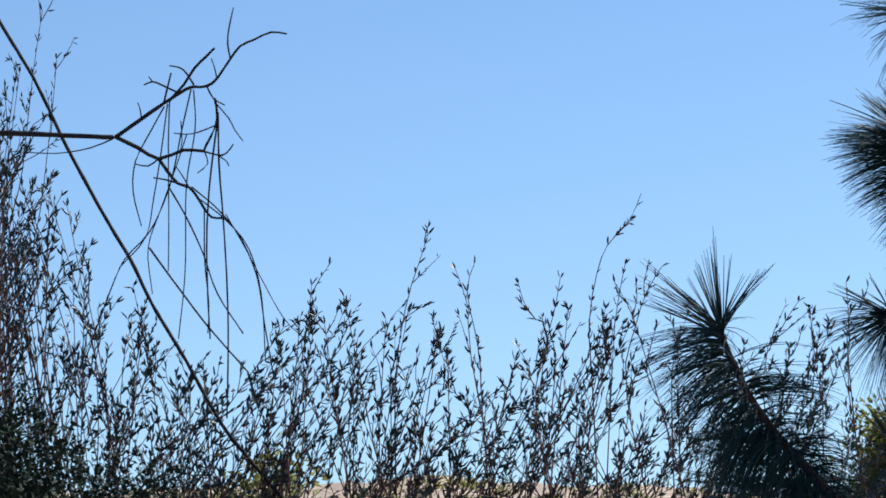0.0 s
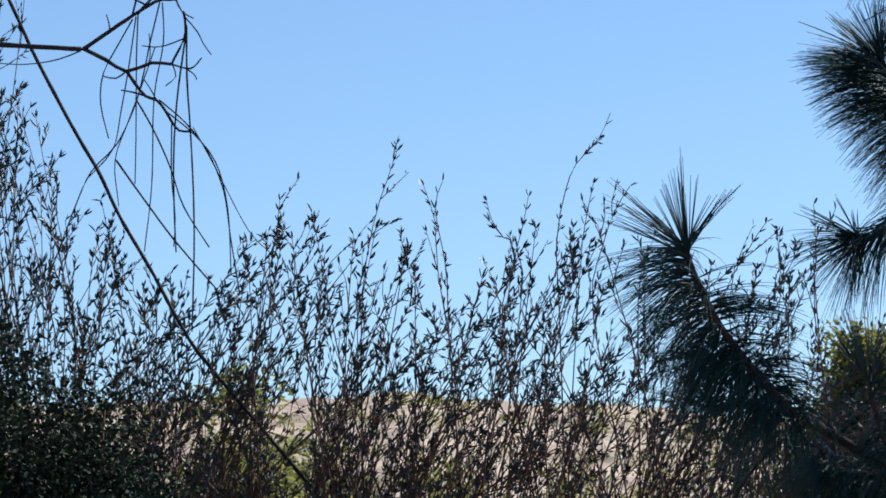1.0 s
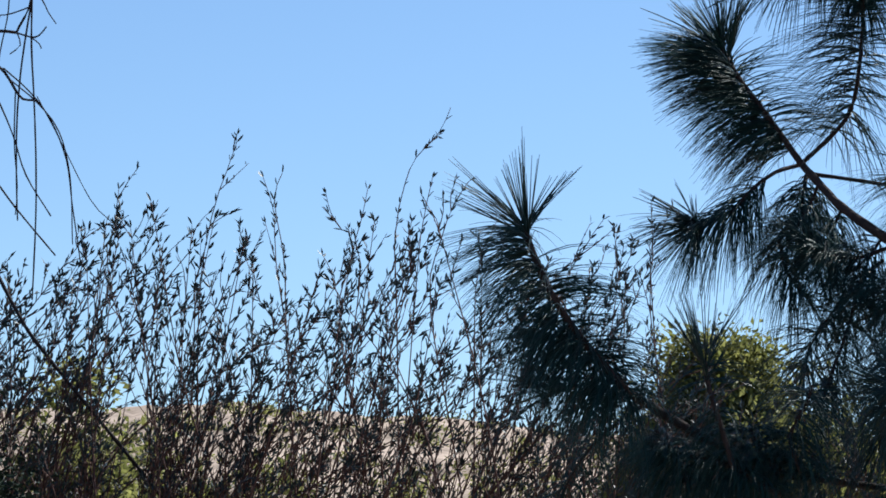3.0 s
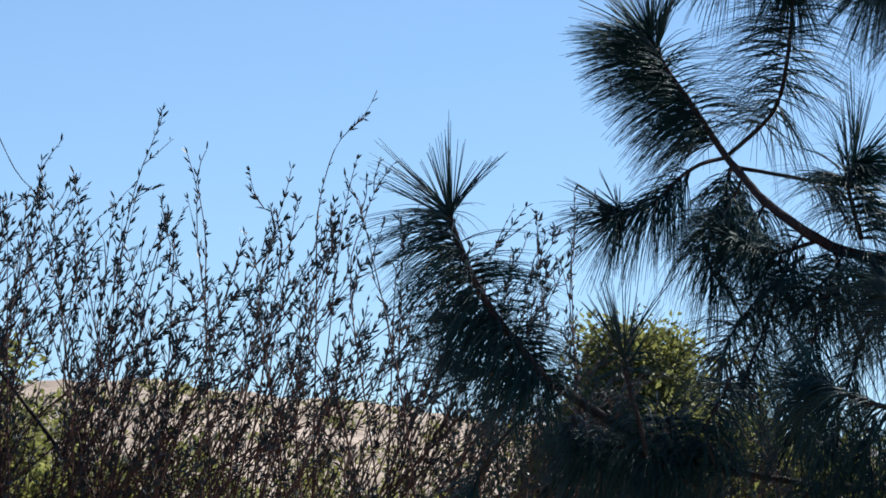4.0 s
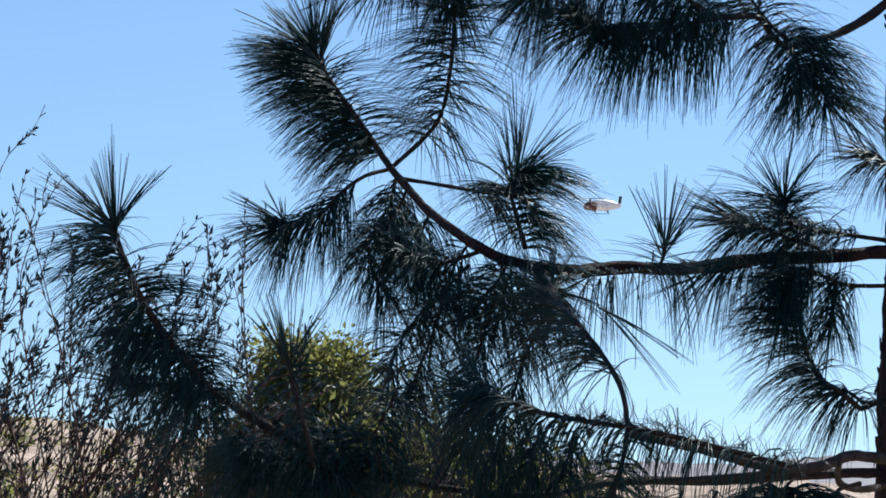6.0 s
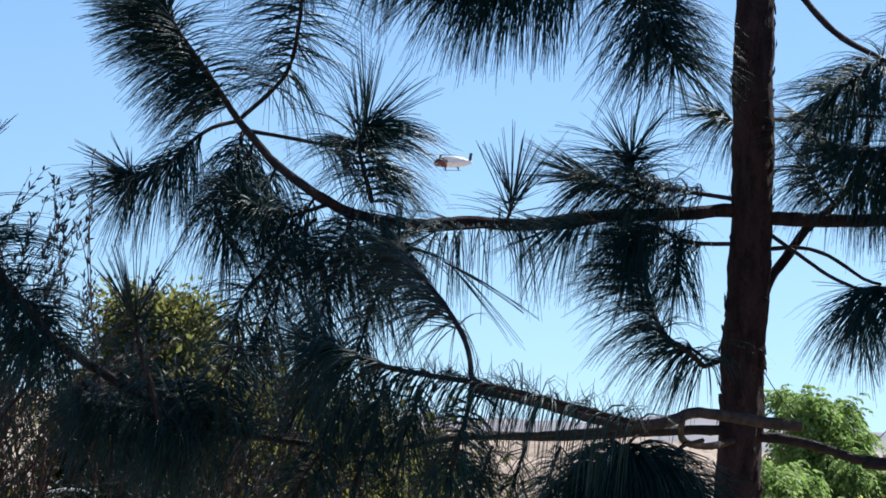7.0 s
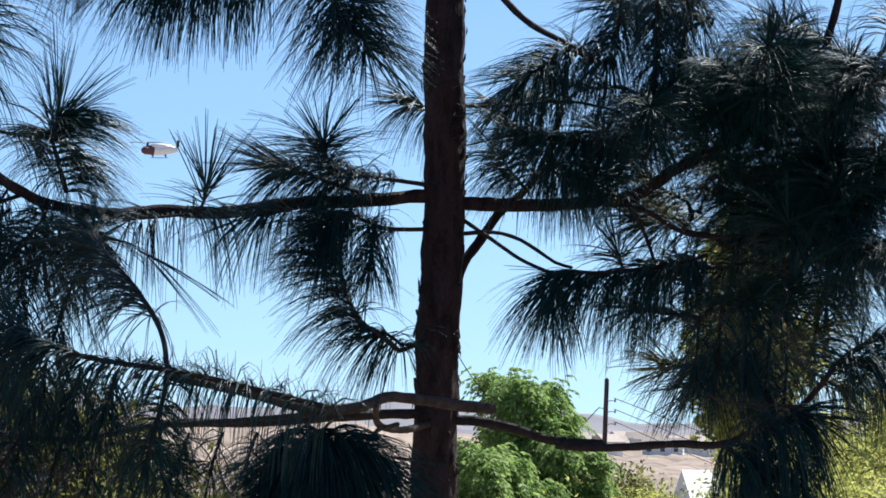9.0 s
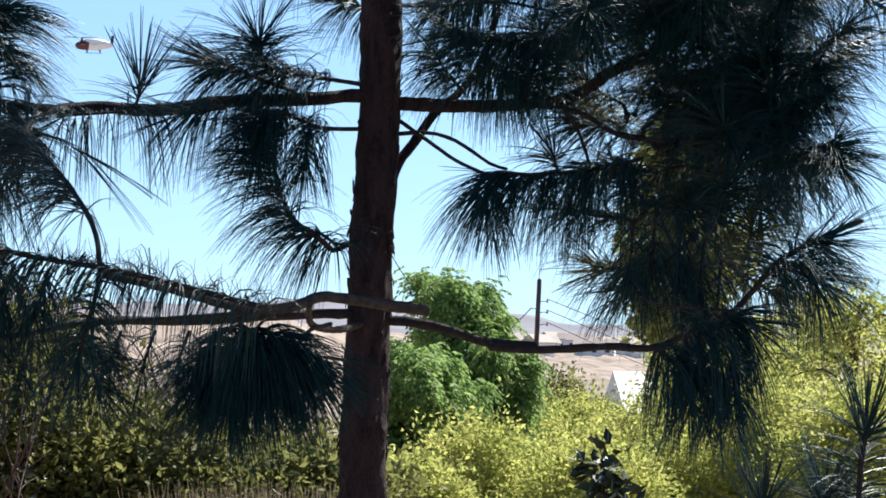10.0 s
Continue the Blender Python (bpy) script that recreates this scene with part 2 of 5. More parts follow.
def ground_z(x, y):
    """Height of the land: level by the eye, falling to a flat, then a dry hill and a far ridge."""
    r, yaw = np.hypot(x, y), np.degrees(np.arctan2(-x, y))
    s = np.clip((r - 14) / 46, 0, 1)
    z = -2.6 * s * s * (3 - 2 * s)
    front = np.clip((60 - np.abs(yaw)) / 20, 0, 1)
    s = np.clip((r - 260) / 220, 0, 1)
    crest = np.interp(yaw, [-9, -5.7, 2.2, 4.75, 8.1, 9.8, 14], [5.6, 6.3, 10.8, 12.9, 14.9, 14.4, 13.8]) + 0.25 * np.sin(yaw * 1.7) + 0.2 * np.sin(yaw * 4.1)
    left = 1 / (1 + np.exp(-(yaw + 9.0) / 0.55))
    z = z + s * s * (3 - 2 * s) * front * left * crest
    s = np.clip((r - 240) / 900, 0, 1)
    z = z + 10 * s
    s = np.clip((r - 1500) / 1100, 0, 1)
    far = 29 + 5 * np.sin(yaw * 0.9 + 9.4) + 2.0 * np.sin(yaw * 2.3 + 1.0) + 0.8 * np.sin(yaw * 6.1)
    return z + s * s * (3 - 2 * s) * front * far


# ---- ground ----
def build_ground():
    az = np.concatenate([np.linspace(-180, -30, 40, endpoint=False), np.linspace(-30, 30, 240, endpoint=False), np.linspace(30, 180, 40, endpoint=False)])
    rad = np.concatenate([np.linspace(0.5, 60, 60), np.geomspace(64, 4700, 90)])
    a, r = np.meshgrid(np.radians(az), rad)
    x, y = np.sin(a) * r, np.cos(a) * r
    z = ground_z(x, y)
    z = z + 0.03 * np.sin(x * 1.3 + 0.7 * np.sin(y * 0.9)) * np.clip(r / 3, 0, 1) + 0.02 * np.sin(y * 2.1 + np.sin(x * 1.7)) * np.clip(r / 3, 0, 1)
    rng = np.random.default_rng(11)
    z = z + rng.normal(0, 0.02, z.shape) * np.clip((r - 200) / 20, 0, 20)
    m = len(az)
    v = np.concatenate([np.stack([x, y, z], -1).reshape(-1, 3), [[0, 0, 0]]])
    i, j = np.meshgrid(np.arange(len(rad) - 1), np.arange(m), indexing="ij")
    q0, q1 = i * m + j, i * m + (j + 1) % m
    k = np.arange(m)
    f = np.concatenate([np.stack([q0, q1, q1 + m], -1).reshape(-1, 3), np.stack([q0, q1 + m, q0 + m], -1).reshape(-1, 3), np.stack([(k + 1) % m, k, np.full(m, len(v) - 1)], -1)])
    soup = Soup()
    soup.add(v, f[:, ::-1])
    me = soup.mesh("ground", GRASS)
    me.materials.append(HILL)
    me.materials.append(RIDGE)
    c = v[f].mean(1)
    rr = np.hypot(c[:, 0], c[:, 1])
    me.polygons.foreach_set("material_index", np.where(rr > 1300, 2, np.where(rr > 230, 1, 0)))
    tagged(new("ground", me), "dry grassy ground falling to a tan hillside", "ground", kind="structure")


build_ground()


# ---- the pine ----
rng_pine = np.random.default_rng(21)


def limb(tree, pts, r0, r1, mat=None, sides=9, label="", name="branch"):
    s = Soup()
    tube(s, pts, r0, r1, sides, 0.03, 0.07, rng_pine)
    return part(name, s, mat or TWIG, tree, label)


def needle_run(s, pts, n, length, lean=(0, 0), sag=1.0, u0=0.0, tip=40, tip_len=0.27, tip_wide=0.55, width=0.0020, rings=6, side=0.85):
    """Needles along a twig, the old ones hanging, and an upright tuft at its end."""
    p = smooth_path(pts, 0.02)
    t, _, _ = frames_along(p)

    def bundles(k, d, ln, sg, wd, many, open_by):
        """Needles stand in sheaths of a few that part only towards their ends."""
        k, d = np.repeat(k, many), np.repeat(d, many, 0)
        m = len(k)
        d = unit(d + open_by * rng_pine.standard_normal((m, 3)))
        o = unit(np.cross(t[k], d))
        blades(s, p[k] + 0.003 * o, d, np.repeat(ln, many) * rng_pine.uniform(0.88, 1.06, m), np.repeat(sg, many) * rng_pine.uniform(0.92, 1.08, m), np.repeat(wd, many), rings)

    n = max(4, round(n * 0.47))
    u = u0 + (1 - u0) * rng_pine.random(n) ** 0.8
    k = (u * (len(p) - 1)).astype(int)
    out = unit(np.cross(t[k], rng_pine.standard_normal((n, 3))))
    d = unit(t[k] * (0.15 + 0.6 * u[:, None] ** 2) + out * side + np.array([lean[0], 0, lean[1] + 0.12]) + 0.15 * rng_pine.standard_normal((n, 3)))
    d[:, 2] = np.minimum(d[:, 2], 0.25)
    d = unit(d)
    sg = 0.95 * sag * (0.45 + 1.0 * (1 - u)) * (0.75 + 0.5 * rng_pine.random(n))
    bundles(k, d, 1.14 * length * (0.74 + 0.36 * rng_pine.random(n)), sg, width * (0.85 + 0.45 * rng_pine.random(n)), 2, 0.05)
    if tip:
        m = max(3, round(tip * 0.5))
        k = len(p) - 1 - (rng_pine.random(m) * min(len(p) - 1, 4)).astype(int)
        out = unit(np.cross(t[k], rng_pine.standard_normal((m, 3))))
        d = unit(t[k] + out * tip_wide * rng_pine.random((m, 1)) ** 0.6 * 1.65)
        bundles(k, d, tip_len * (0.72 + 0.42 * rng_pine.random(m)), 0.16 * rng_pine.random(m), width * (1.1 + 0.5 * rng_pine.random(m)), 3, 0.03)


def shoot(tree, pts, r0, r1, n, length=0.27, lean=(0, 0), sag=1.0, u0=0.0, tip=40, tip_len=0.26, tip_wide=0.55, mat=None, label="", side=0.85):
    """A twig of the tree with its needles."""
    b = limb(tree, pts, r0, r1)
    s = Soup()
    needle_run(s, pts, n, length, lean, sag, u0, tip, tip_len, tip_wide, side=side)
    part("needle_clump", s, mat or NEEDLE, b, label or "long drooping dark green needles", kind="stuff")
    return b


def bunch(tree, centre, size, shoots, n, seed, mat=None, sag=1.0, length=0.26):
    """A dense mass of side shoots: every one a short twig with needles, on a bough of its own."""
    rng = np.random.default_rng(seed)
    c, size = np.array(centre), np.array(size)
    for _ in range(shoots):
        o = c + size * unit(rng.standard_normal(3)) * rng.random() ** 0.4
        d = unit(unit(o - c + 1e-3) * [0.9, 0.9, 0.3] + [0, 0, 0.25] + 0.4 * rng.standard_normal(3))
        inner = c + (o - c) * 0.25
        d = unit(d + 0.9 * unit(o - inner))
        q = o + d * rng.uniform(0.18, 0.34)
        mid = (o + q) / 2 + [0, 0, -0.01]
        shoot(tree, [inner.tolist(), ((inner + o) / 2 + [0, 0, -0.03]).tolist(), o.tolist(), mid.tolist(), q.tolist()], 0.010, 0.004, n, length, (0, 0), sag, 0.35, 22, 0.22, 0.6, mat)


def stubble(tree, pts, n):
    """Short broken needle bases that stand on an old bough."""
    p = smooth_path(pts, 0.02)
    k = rng_pine.integers(0, len(p), n)
    d = unit(np.array([0, 0, 0.8]) + 0.7 * rng_pine.standard_normal((n, 3)))
    s = Soup()
    blades(s, p[k], d, rng_pine.uniform(0.03, 0.11, n), np.zeros(n), np.full(n, 0.0016), 3)
    part("dry_needles", s, TWIG, tree, "short dry needle stubs on the old bough", kind="stuff")


def build_trunk(tree, pts):
    """The trunk: tapered, with long bark plates parted by furrows."""
    p = smooth_path(pts, 0.012)
    n, sides = len(p), 40
    _, a, b = frames_along(p)
    z = p[:, 2]
    r = np.interp(z, [-0.1, 0.2, 2.0, 3.6, 5.6], [0.125, 0.098, 0.083, 0.074, 0.05])
    an = np.linspace(0, 2 * math.pi, sides, endpoint=False)
    rel = np.empty((n, sides))
    for i in range(n):
        for j in range(sides):
            q = Vector((math.cos(an[j]) * 1.7, math.sin(an[j]) * 1.7, z[i] * 5.0))
            rel[i, j] = abs(noise.noise(q)) * 0.20 + noise.noise(q * 4.1) * 0.05
    rr = r[:, None] * (0.91 + rel)
    v = p[:, None] + rr[..., None] * (np.cos(an)[None, :, None] * a[:, None] + np.sin(an)[None, :, None] * b[:, None])
    i, j = np.meshgrid(np.arange(n - 1), np.arange(sides), indexing="ij")
    q0, q1 = i * sides + j, i * sides + (j + 1) % sides
    s = Soup()
    s.add(v, np.concatenate([np.stack([q0, q1, q1 + sides], -1).reshape(-1, 3), np.stack([q0, q1 + sides, q0 + sides], -1).reshape(-1, 3)]))
    part("trunk", s, BARK, tree, "dark reddish-brown trunk of furrowed bark")
    # loose flakes of bark that stand off the trunk
    m = 420
    k, ja = rng_pine.integers(20, n - 20, m), rng_pine.integers(0, sides, m)
    o = v[k, ja]
    outw = unit(o - p[k])
    s = Soup()
    up = unit(np.array([0, 0, 1.0]) + 0.25 * rng_pine.standard_normal((m, 3)))
    w = unit(np.cross(outw, up)) * rng_pine.uniform(0.006, 0.014, (m, 1))
    h = up * rng_pine.uniform(0.012, 0.03, (m, 1))
    q = np.stack([o - w - h, o + w - h, o + w + h + outw * 0.005, o - w + h + outw * 0.005, o + outw * 0.009], 1)
    c = np.arange(m)[:, None] * 5
    s.add(q, np.concatenate([c + [0, 1, 4], c + [1, 2, 4], c + [2, 3, 4], c + [3, 0, 4]]))
    part("loose_bark", s, BARK, tree, "small lifted bark flakes", smooth=False, kind="stuff")


pine = thing("pine_tree", 1.975, 13.000, -0.050, "slender dark pine with long drooping needles and level boughs", "tree")
build_trunk(pine, [(1.975, 13.000, -0.050), (2.003, 13.000, 1.664), (2.018, 13.000, 2.245), (2.036, 13.000, 2.711), (2.032, 13.000, 3.492), (2.066, 13.000, 5.600)])
limb(pine, [(1.965, 13.000, 2.720), (1.711, 12.943, 2.693), (1.460, 12.886, 2.675), (1.191, 12.829, 2.632), (0.984, 12.771, 2.634), (0.800, 12.714, 2.615), (0.577, 12.657, 2.639), (0.435, 12.600, 2.700)], 0.026, 0.019, BARK)
limb(pine, [(0.439, 12.600, 2.696), (0.297, 12.700, 2.811), (0.207, 12.800, 2.919), (0.161, 12.900, 2.982), (0.084, 13.000, 3.103)], 0.018, 0.011)
shoot(pine, [(0.126, 13.000, 3.044), (0.053, 13.000, 3.146), (-0.052, 13.000, 3.288), (-0.111, 13.000, 3.383), (-0.124, 13.000, 3.424)], 0.011, 0.01, 960, length=0.29, lean=(-0.75, -0.5), side=0.6, sag=0.45, tip=90, tip_len=0.3, tip_wide=0.75)
shoot(pine, [(0.162, 13.000, 2.992), (0.258, 12.967, 3.078), (0.327, 12.933, 3.158), (0.355, 12.900, 3.247), (0.374, 12.867, 3.407), (0.379, 12.833, 3.566), (0.375, 12.800, 3.765)], 0.009, 0.006, 720, length=0.29, lean=(-0.15, -0.45), sag=0.6, u0=0.18, tip=50)
shoot(pine, [(0.162, 13.000, 2.989), (0.066, 12.940, 2.955), (-0.014, 12.880, 2.891), (-0.093, 12.820, 2.804), (-0.192, 12.760, 2.757), (-0.231, 12.700, 2.762)], 0.008, 0.006, 420, length=0.28, lean=(-0.25, -0.6), side=0.7, sag=0.9, u0=0.3, tip=50, tip_len=0.25)
shoot(pine, [(0.179, 13.000, 2.957), (0.342, 12.960, 2.930), (0.483, 12.920, 2.904), (0.563, 12.880, 2.892), (0.591, 12.840, 2.919), (0.609, 12.800, 2.957)], 0.008, 0.005, 200, length=0.25, lean=(0.2, 0), sag=1.2, u0=0.55, tip=12, tip_len=0.28)
shoot(pine, [(0.638, 12.700, 2.687), (0.606, 12.700, 2.797), (0.585, 12.700, 2.887), (0.614, 12.700, 2.967)], 0.01, 0.006, 620, length=0.29, lean=(0.45, -0.1), sag=1.1, tip=36, tip_len=0.33, tip_wide=0.45)
shoot(pine, [(0.178, 12.900, 2.942), (0.163, 12.900, 2.856), (0.160, 12.900, 2.774), (0.182, 12.900, 2.694)], 0.008, 0.006, 360, length=0.27, sag=1.2, tip=10, lean=(0, -0.3))
shoot(pine, [(0.478, 12.700, 2.674), (0.339, 12.700, 2.630), (0.229, 12.700, 2.656), (0.159, 12.700, 2.679)], 0.008, 0.005, 300, length=0.28, sag=1.3, tip=20, u0=0.2)
shoot(pine, [(0.443, 12.800, 2.631), (0.364, 12.800, 2.549), (0.265, 12.800, 2.446), (0.187, 12.800, 2.324), (0.168, 12.800, 2.244)], 0.006, 0.005, 300, length=0.25, sag=1.2, tip=15, u0=0.1)
shoot(pine, [(0.574, 12.600, 2.635), (0.536, 12.600, 2.559), (0.477, 12.600, 2.499), (0.439, 12.600, 2.439)], 0.006, 0.005, 260, length=0.27, sag=1.3, tip=15)
shoot(pine, [(0.654, 12.600, 2.621), (0.704, 12.600, 2.562), (0.744, 12.600, 2.503)], 0.01, 0.009, 160, length=0.26, sag=1.4, tip=30, tip_len=0.2)
shoot(pine, [(0.922, 11.600, 2.029), (0.913, 11.780, 2.162), (0.850, 11.960, 2.298), (0.766, 12.140, 2.419), (0.728, 12.320, 2.487), (0.718, 12.500, 2.546)], 0.009, 0.009, 460, length=0.3, lean=(-0.7, -0.1), sag=0.7, u0=0.3, tip=40)
shoot(pine, [(1.100, 12.500, 2.630), (1.112, 12.500, 2.660), (1.116, 12.500, 2.700)], 0.006, 0.005, 30, length=0.2, sag=0.3, tip=40, tip_len=0.27, tip_wide=0.6)
shoot(pine, [(1.189, 12.600, 2.620), (1.011, 12.600, 2.603), (0.833, 12.600, 2.584)], 0.006, 0.004, 150, length=0.3, sag=1.8, tip=6, lean=(0.4, -0.2))
shoot(pine, [(1.428, 12.600, 2.634), (1.348, 12.600, 2.617), (1.269, 12.600, 2.602)], 0.006, 0.004, 150, length=0.3, sag=1.6, tip=8, lean=(-0.3, -0.2))
shoot(pine, [(0.879, 12.400, 2.465), (0.938, 12.400, 2.436), (0.987, 12.400, 2.408)], 0.004, 0.003, 12, length=0.33, lean=(0.9, -0.75), side=0.25, sag=0.15, tip=0)
limb(pine, [(2.070, 12.900, 2.140), (2.123, 12.900, 2.059), (2.192, 12.900, 1.974)], 0.0018, 0.0015)
limb(pine, [(-0.084, 12.300, 1.951), (-0.237, 12.200, 2.023), (-0.369, 12.100, 2.104), (-0.442, 12.000, 2.147), (-0.505, 11.900, 2.226)], 0.018, 0.015)
shoot(pine, [(-0.438, 11.900, 2.143), (-0.505, 11.900, 2.226), (-0.590, 11.900, 2.327), (-0.667, 11.900, 2.441), (-0.731, 11.900, 2.576), (-0.761, 11.900, 2.656), (-0.766, 11.900, 2.688)], 0.014, 0.011, 740, length=0.29, lean=(-0.5, -0.75), side=0.65, sag=0.8, tip=56, tip_len=0.33, tip_wide=0.85)
shoot(pine, [(-0.369, 12.100, 2.104), (-0.483, 12.100, 2.149), (-0.578, 12.100, 2.167), (-0.672, 12.100, 2.146)], 0.008, 0.005, 160, length=0.27, sag=1.2, tip=25)
shoot(pine, [(-0.518, 12.000, 2.220), (-0.576, 12.000, 2.295), (-0.651, 12.000, 2.331), (-0.717, 12.000, 2.311)], 0.007, 0.005, 160, length=0.25, sag=1.0, tip=25)
shoot(pine, [(-0.391, 12.200, 2.097), (-0.522, 12.200, 2.000), (-0.614, 12.200, 1.884), (-0.669, 12.200, 1.769)], 0.007, 0.005, 90, length=0.25, sag=1.0, tip=25)
shoot(pine, [(-0.421, 11.950, 2.127), (-0.507, 11.950, 2.228), (-0.593, 11.950, 2.329), (-0.670, 11.950, 2.440), (-0.719, 11.950, 2.552)], 0.01, 0.008, 460, length=0.28, lean=(0.45, -0.45), side=0.6, sag=0.9, tip=0)
shoot(pine, [(-0.081, 12.000, 1.890), (-0.120, 12.000, 2.021), (-0.160, 12.000, 2.151), (-0.177, 12.000, 2.245)], 0.01, 0.008, 130, length=0.24, lean=(0, -0.6), sag=1.3, tip=36, tip_len=0.3, tip_wide=0.7)
shoot(pine, [(0.071, 12.200, 1.876), (-0.007, 12.200, 1.970), (-0.027, 12.200, 2.036)], 0.011, 0.008, 420, length=0.24, lean=(0, -0.5), sag=1.3, tip=0)
shoot(pine, [(-0.231, 12.100, 1.814), (-0.251, 12.100, 1.889), (-0.309, 12.100, 1.973), (-0.339, 12.100, 2.010)], 0.011, 0.008, 360, length=0.26, lean=(-0.1, -0.5), sag=1.3, tip=0)
shoot(pine, [(0.071, 12.100, 1.800), (-0.081, 12.100, 1.892), (-0.195, 12.100, 1.927), (-0.289, 12.100, 1.917)], 0.011, 0.008, 430, length=0.28, lean=(0, -0.4), sag=1.3, tip=0)
shoot(pine, [(0.146, 12.100, 1.876), (0.106, 12.100, 1.989), (0.161, 12.100, 2.103), (0.179, 12.100, 2.161)], 0.009, 0.007, 240, length=0.24, lean=(0, -0.6), sag=1.4, tip=0)
limb(pine, [(0.916, 11.600, 2.016), (1.088, 11.678, 1.986), (1.226, 11.756, 1.958), (1.366, 11.833, 1.925), (1.489, 11.911, 1.913), (1.613, 11.989, 1.931), (1.700, 12.067, 1.963), (1.828, 12.144, 1.957), (1.957, 12.222, 1.941), (2.105, 12.300, 1.929)], 0.014, 0.021, GREY_WOOD)
limb(pine, [(1.457, 11.800, 1.907), (1.365, 12.167, 1.894), (1.167, 12.533, 1.878), (0.956, 12.900, 1.864)], 0.01, 0.009, GREY_WOOD)
limb(pine, [(1.657, 12.000, 1.940), (1.691, 12.250, 1.885), (1.761, 12.500, 1.861), (1.877, 12.750, 1.861), (2.006, 13.000, 1.893)], 0.011, 0.014, GREY_WOOD)
limb(pine, [(1.787, 12.400, 1.875), (1.704, 12.300, 1.853), (1.653, 12.200, 1.803), (1.611, 12.100, 1.745)], 0.008, 0.006)
limb(pine, [(1.588, 12.400, 1.901), (1.527, 12.300, 1.869), (1.477, 12.200, 1.800)], 0.006, 0.005)
shoot(pine, [(1.424, 11.400, 1.915), (1.247, 11.429, 1.959), (1.070, 11.457, 2.001), (0.913, 11.486, 2.032), (0.713, 11.514, 2.060), (0.587, 11.543, 2.091), (0.479, 11.571, 2.139), (0.444, 11.600, 2.166)], 0.0095, 0.008, 600, length=0.24, lean=(-0.1, -0.5), sag=1.5, tip=40, tip_len=0.18)
stubble(pine, [(1.459, 11.400, 1.912), (1.249, 11.450, 1.961), (1.074, 11.500, 2.004), (0.918, 11.550, 2.037), (0.718, 11.600, 2.066)], 260)
shoot(pine, [(0.921, 11.600, 2.013), (0.904, 11.600, 1.921), (0.878, 11.600, 1.830), (0.852, 11.600, 1.720)], 0.009, 0.007, 260, length=0.22, sag=1.3, tip=10)
shoot(pine, [(0.536, 11.600, 2.098), (0.481, 11.600, 2.115), (0.445, 11.600, 2.133)], 0.009, 0.009, 200, length=0.26, lean=(-0.3, -0.2), sag=1.0, tip=40, tip_len=0.25)
limb(pine, [(1.979, 13.000, 1.920), (1.760, 12.911, 1.914), (1.340, 12.822, 1.881), (1.049, 12.733, 1.875), (0.883, 12.644, 1.856), (0.720, 12.556, 1.822), (0.520, 12.467, 1.817), (0.285, 12.378, 1.846), (0.053, 12.289, 1.873), (-0.174, 12.200, 1.914)], 0.019, 0.011)
limb(pine, [(2.042, 13.000, 1.899), (2.138, 12.950, 1.895), (2.276, 12.900, 1.870), (2.412, 12.850, 1.827), (2.590, 12.800, 1.814)], 0.019, 0.016)
limb(pine, [(2.422, 12.800, 1.809), (2.574, 12.722, 1.799), (2.828, 12.644, 1.816), (2.986, 12.567, 1.816), (3.102, 12.489, 1.879), (3.226, 12.411, 1.946), (3.287, 12.333, 2.031), (3.347, 12.256, 2.120), (3.484, 12.178, 2.210), (3.608, 12.100, 2.269)], 0.016, 0.009)
limb(pine, [(3.182, 12.200, 1.947), (3.051, 12.200, 1.953), (2.909, 12.200, 1.962), (2.848, 12.200, 1.990)], 0.006, 0.004)
shoot(pine, [(2.901, 12.200, 1.814), (2.952, 12.200, 1.776), (3.013, 12.200, 1.718)], 0.01, 0.008, 240, length=0.3, sag=1.3, tip=20, lean=(0.1, -0.4))
shoot(pine, [(3.011, 12.200, 1.875), (3.092, 12.200, 1.886), (3.172, 12.200, 1.927), (3.213, 12.200, 1.908)], 0.008, 0.007, 440, length=0.34, sag=1.6, tip=15, lean=(0, -0.5))
shoot(pine, [(2.905, 12.600, 2.272), (2.898, 12.600, 2.160), (2.891, 12.600, 2.038)], 0.007, 0.005, 105, length=0.28, lean=(0, -0.4), sag=1.4, tip=10)
shoot(pine, [(2.987, 12.600, 2.314), (2.981, 12.600, 2.202), (2.974, 12.600, 2.080)], 0.007, 0.005, 105, length=0.28, lean=(0, -0.4), sag=1.4, tip=10)
shoot(pine, [(3.082, 12.600, 2.275), (3.075, 12.600, 2.163), (3.068, 12.600, 2.041)], 0.007, 0.005, 105, length=0.28, lean=(0, -0.4), sag=1.4, tip=10)
shoot(pine, [(3.166, 12.600, 2.216), (3.159, 12.600, 2.104), (3.152, 12.600, 1.982)], 0.007, 0.005, 105, length=0.28, lean=(0, -0.4), sag=1.4, tip=10)
shoot(pine, [(3.230, 12.600, 2.136), (3.223, 12.600, 2.024), (3.216, 12.600, 1.902)], 0.007, 0.005, 105, length=0.28, lean=(0, -0.4), sag=1.4, tip=10)
shoot(pine, [(3.012, 12.200, 1.826), (3.021, 12.200, 1.728), (3.027, 12.200, 1.610)], 0.007, 0.005, 150, length=0.26, lean=(0, -0.5), sag=1.4, tip=10)
shoot(pine, [(3.113, 12.200, 1.847), (3.122, 12.200, 1.749), (3.127, 12.200, 1.631)], 0.007, 0.005, 150, length=0.26, lean=(0, -0.5), sag=1.4, tip=10)
shoot(pine, [(3.174, 12.200, 1.829), (3.183, 12.200, 1.730), (3.188, 12.200, 1.612)], 0.007, 0.005, 150, length=0.26, lean=(0, -0.5), sag=1.4, tip=10)
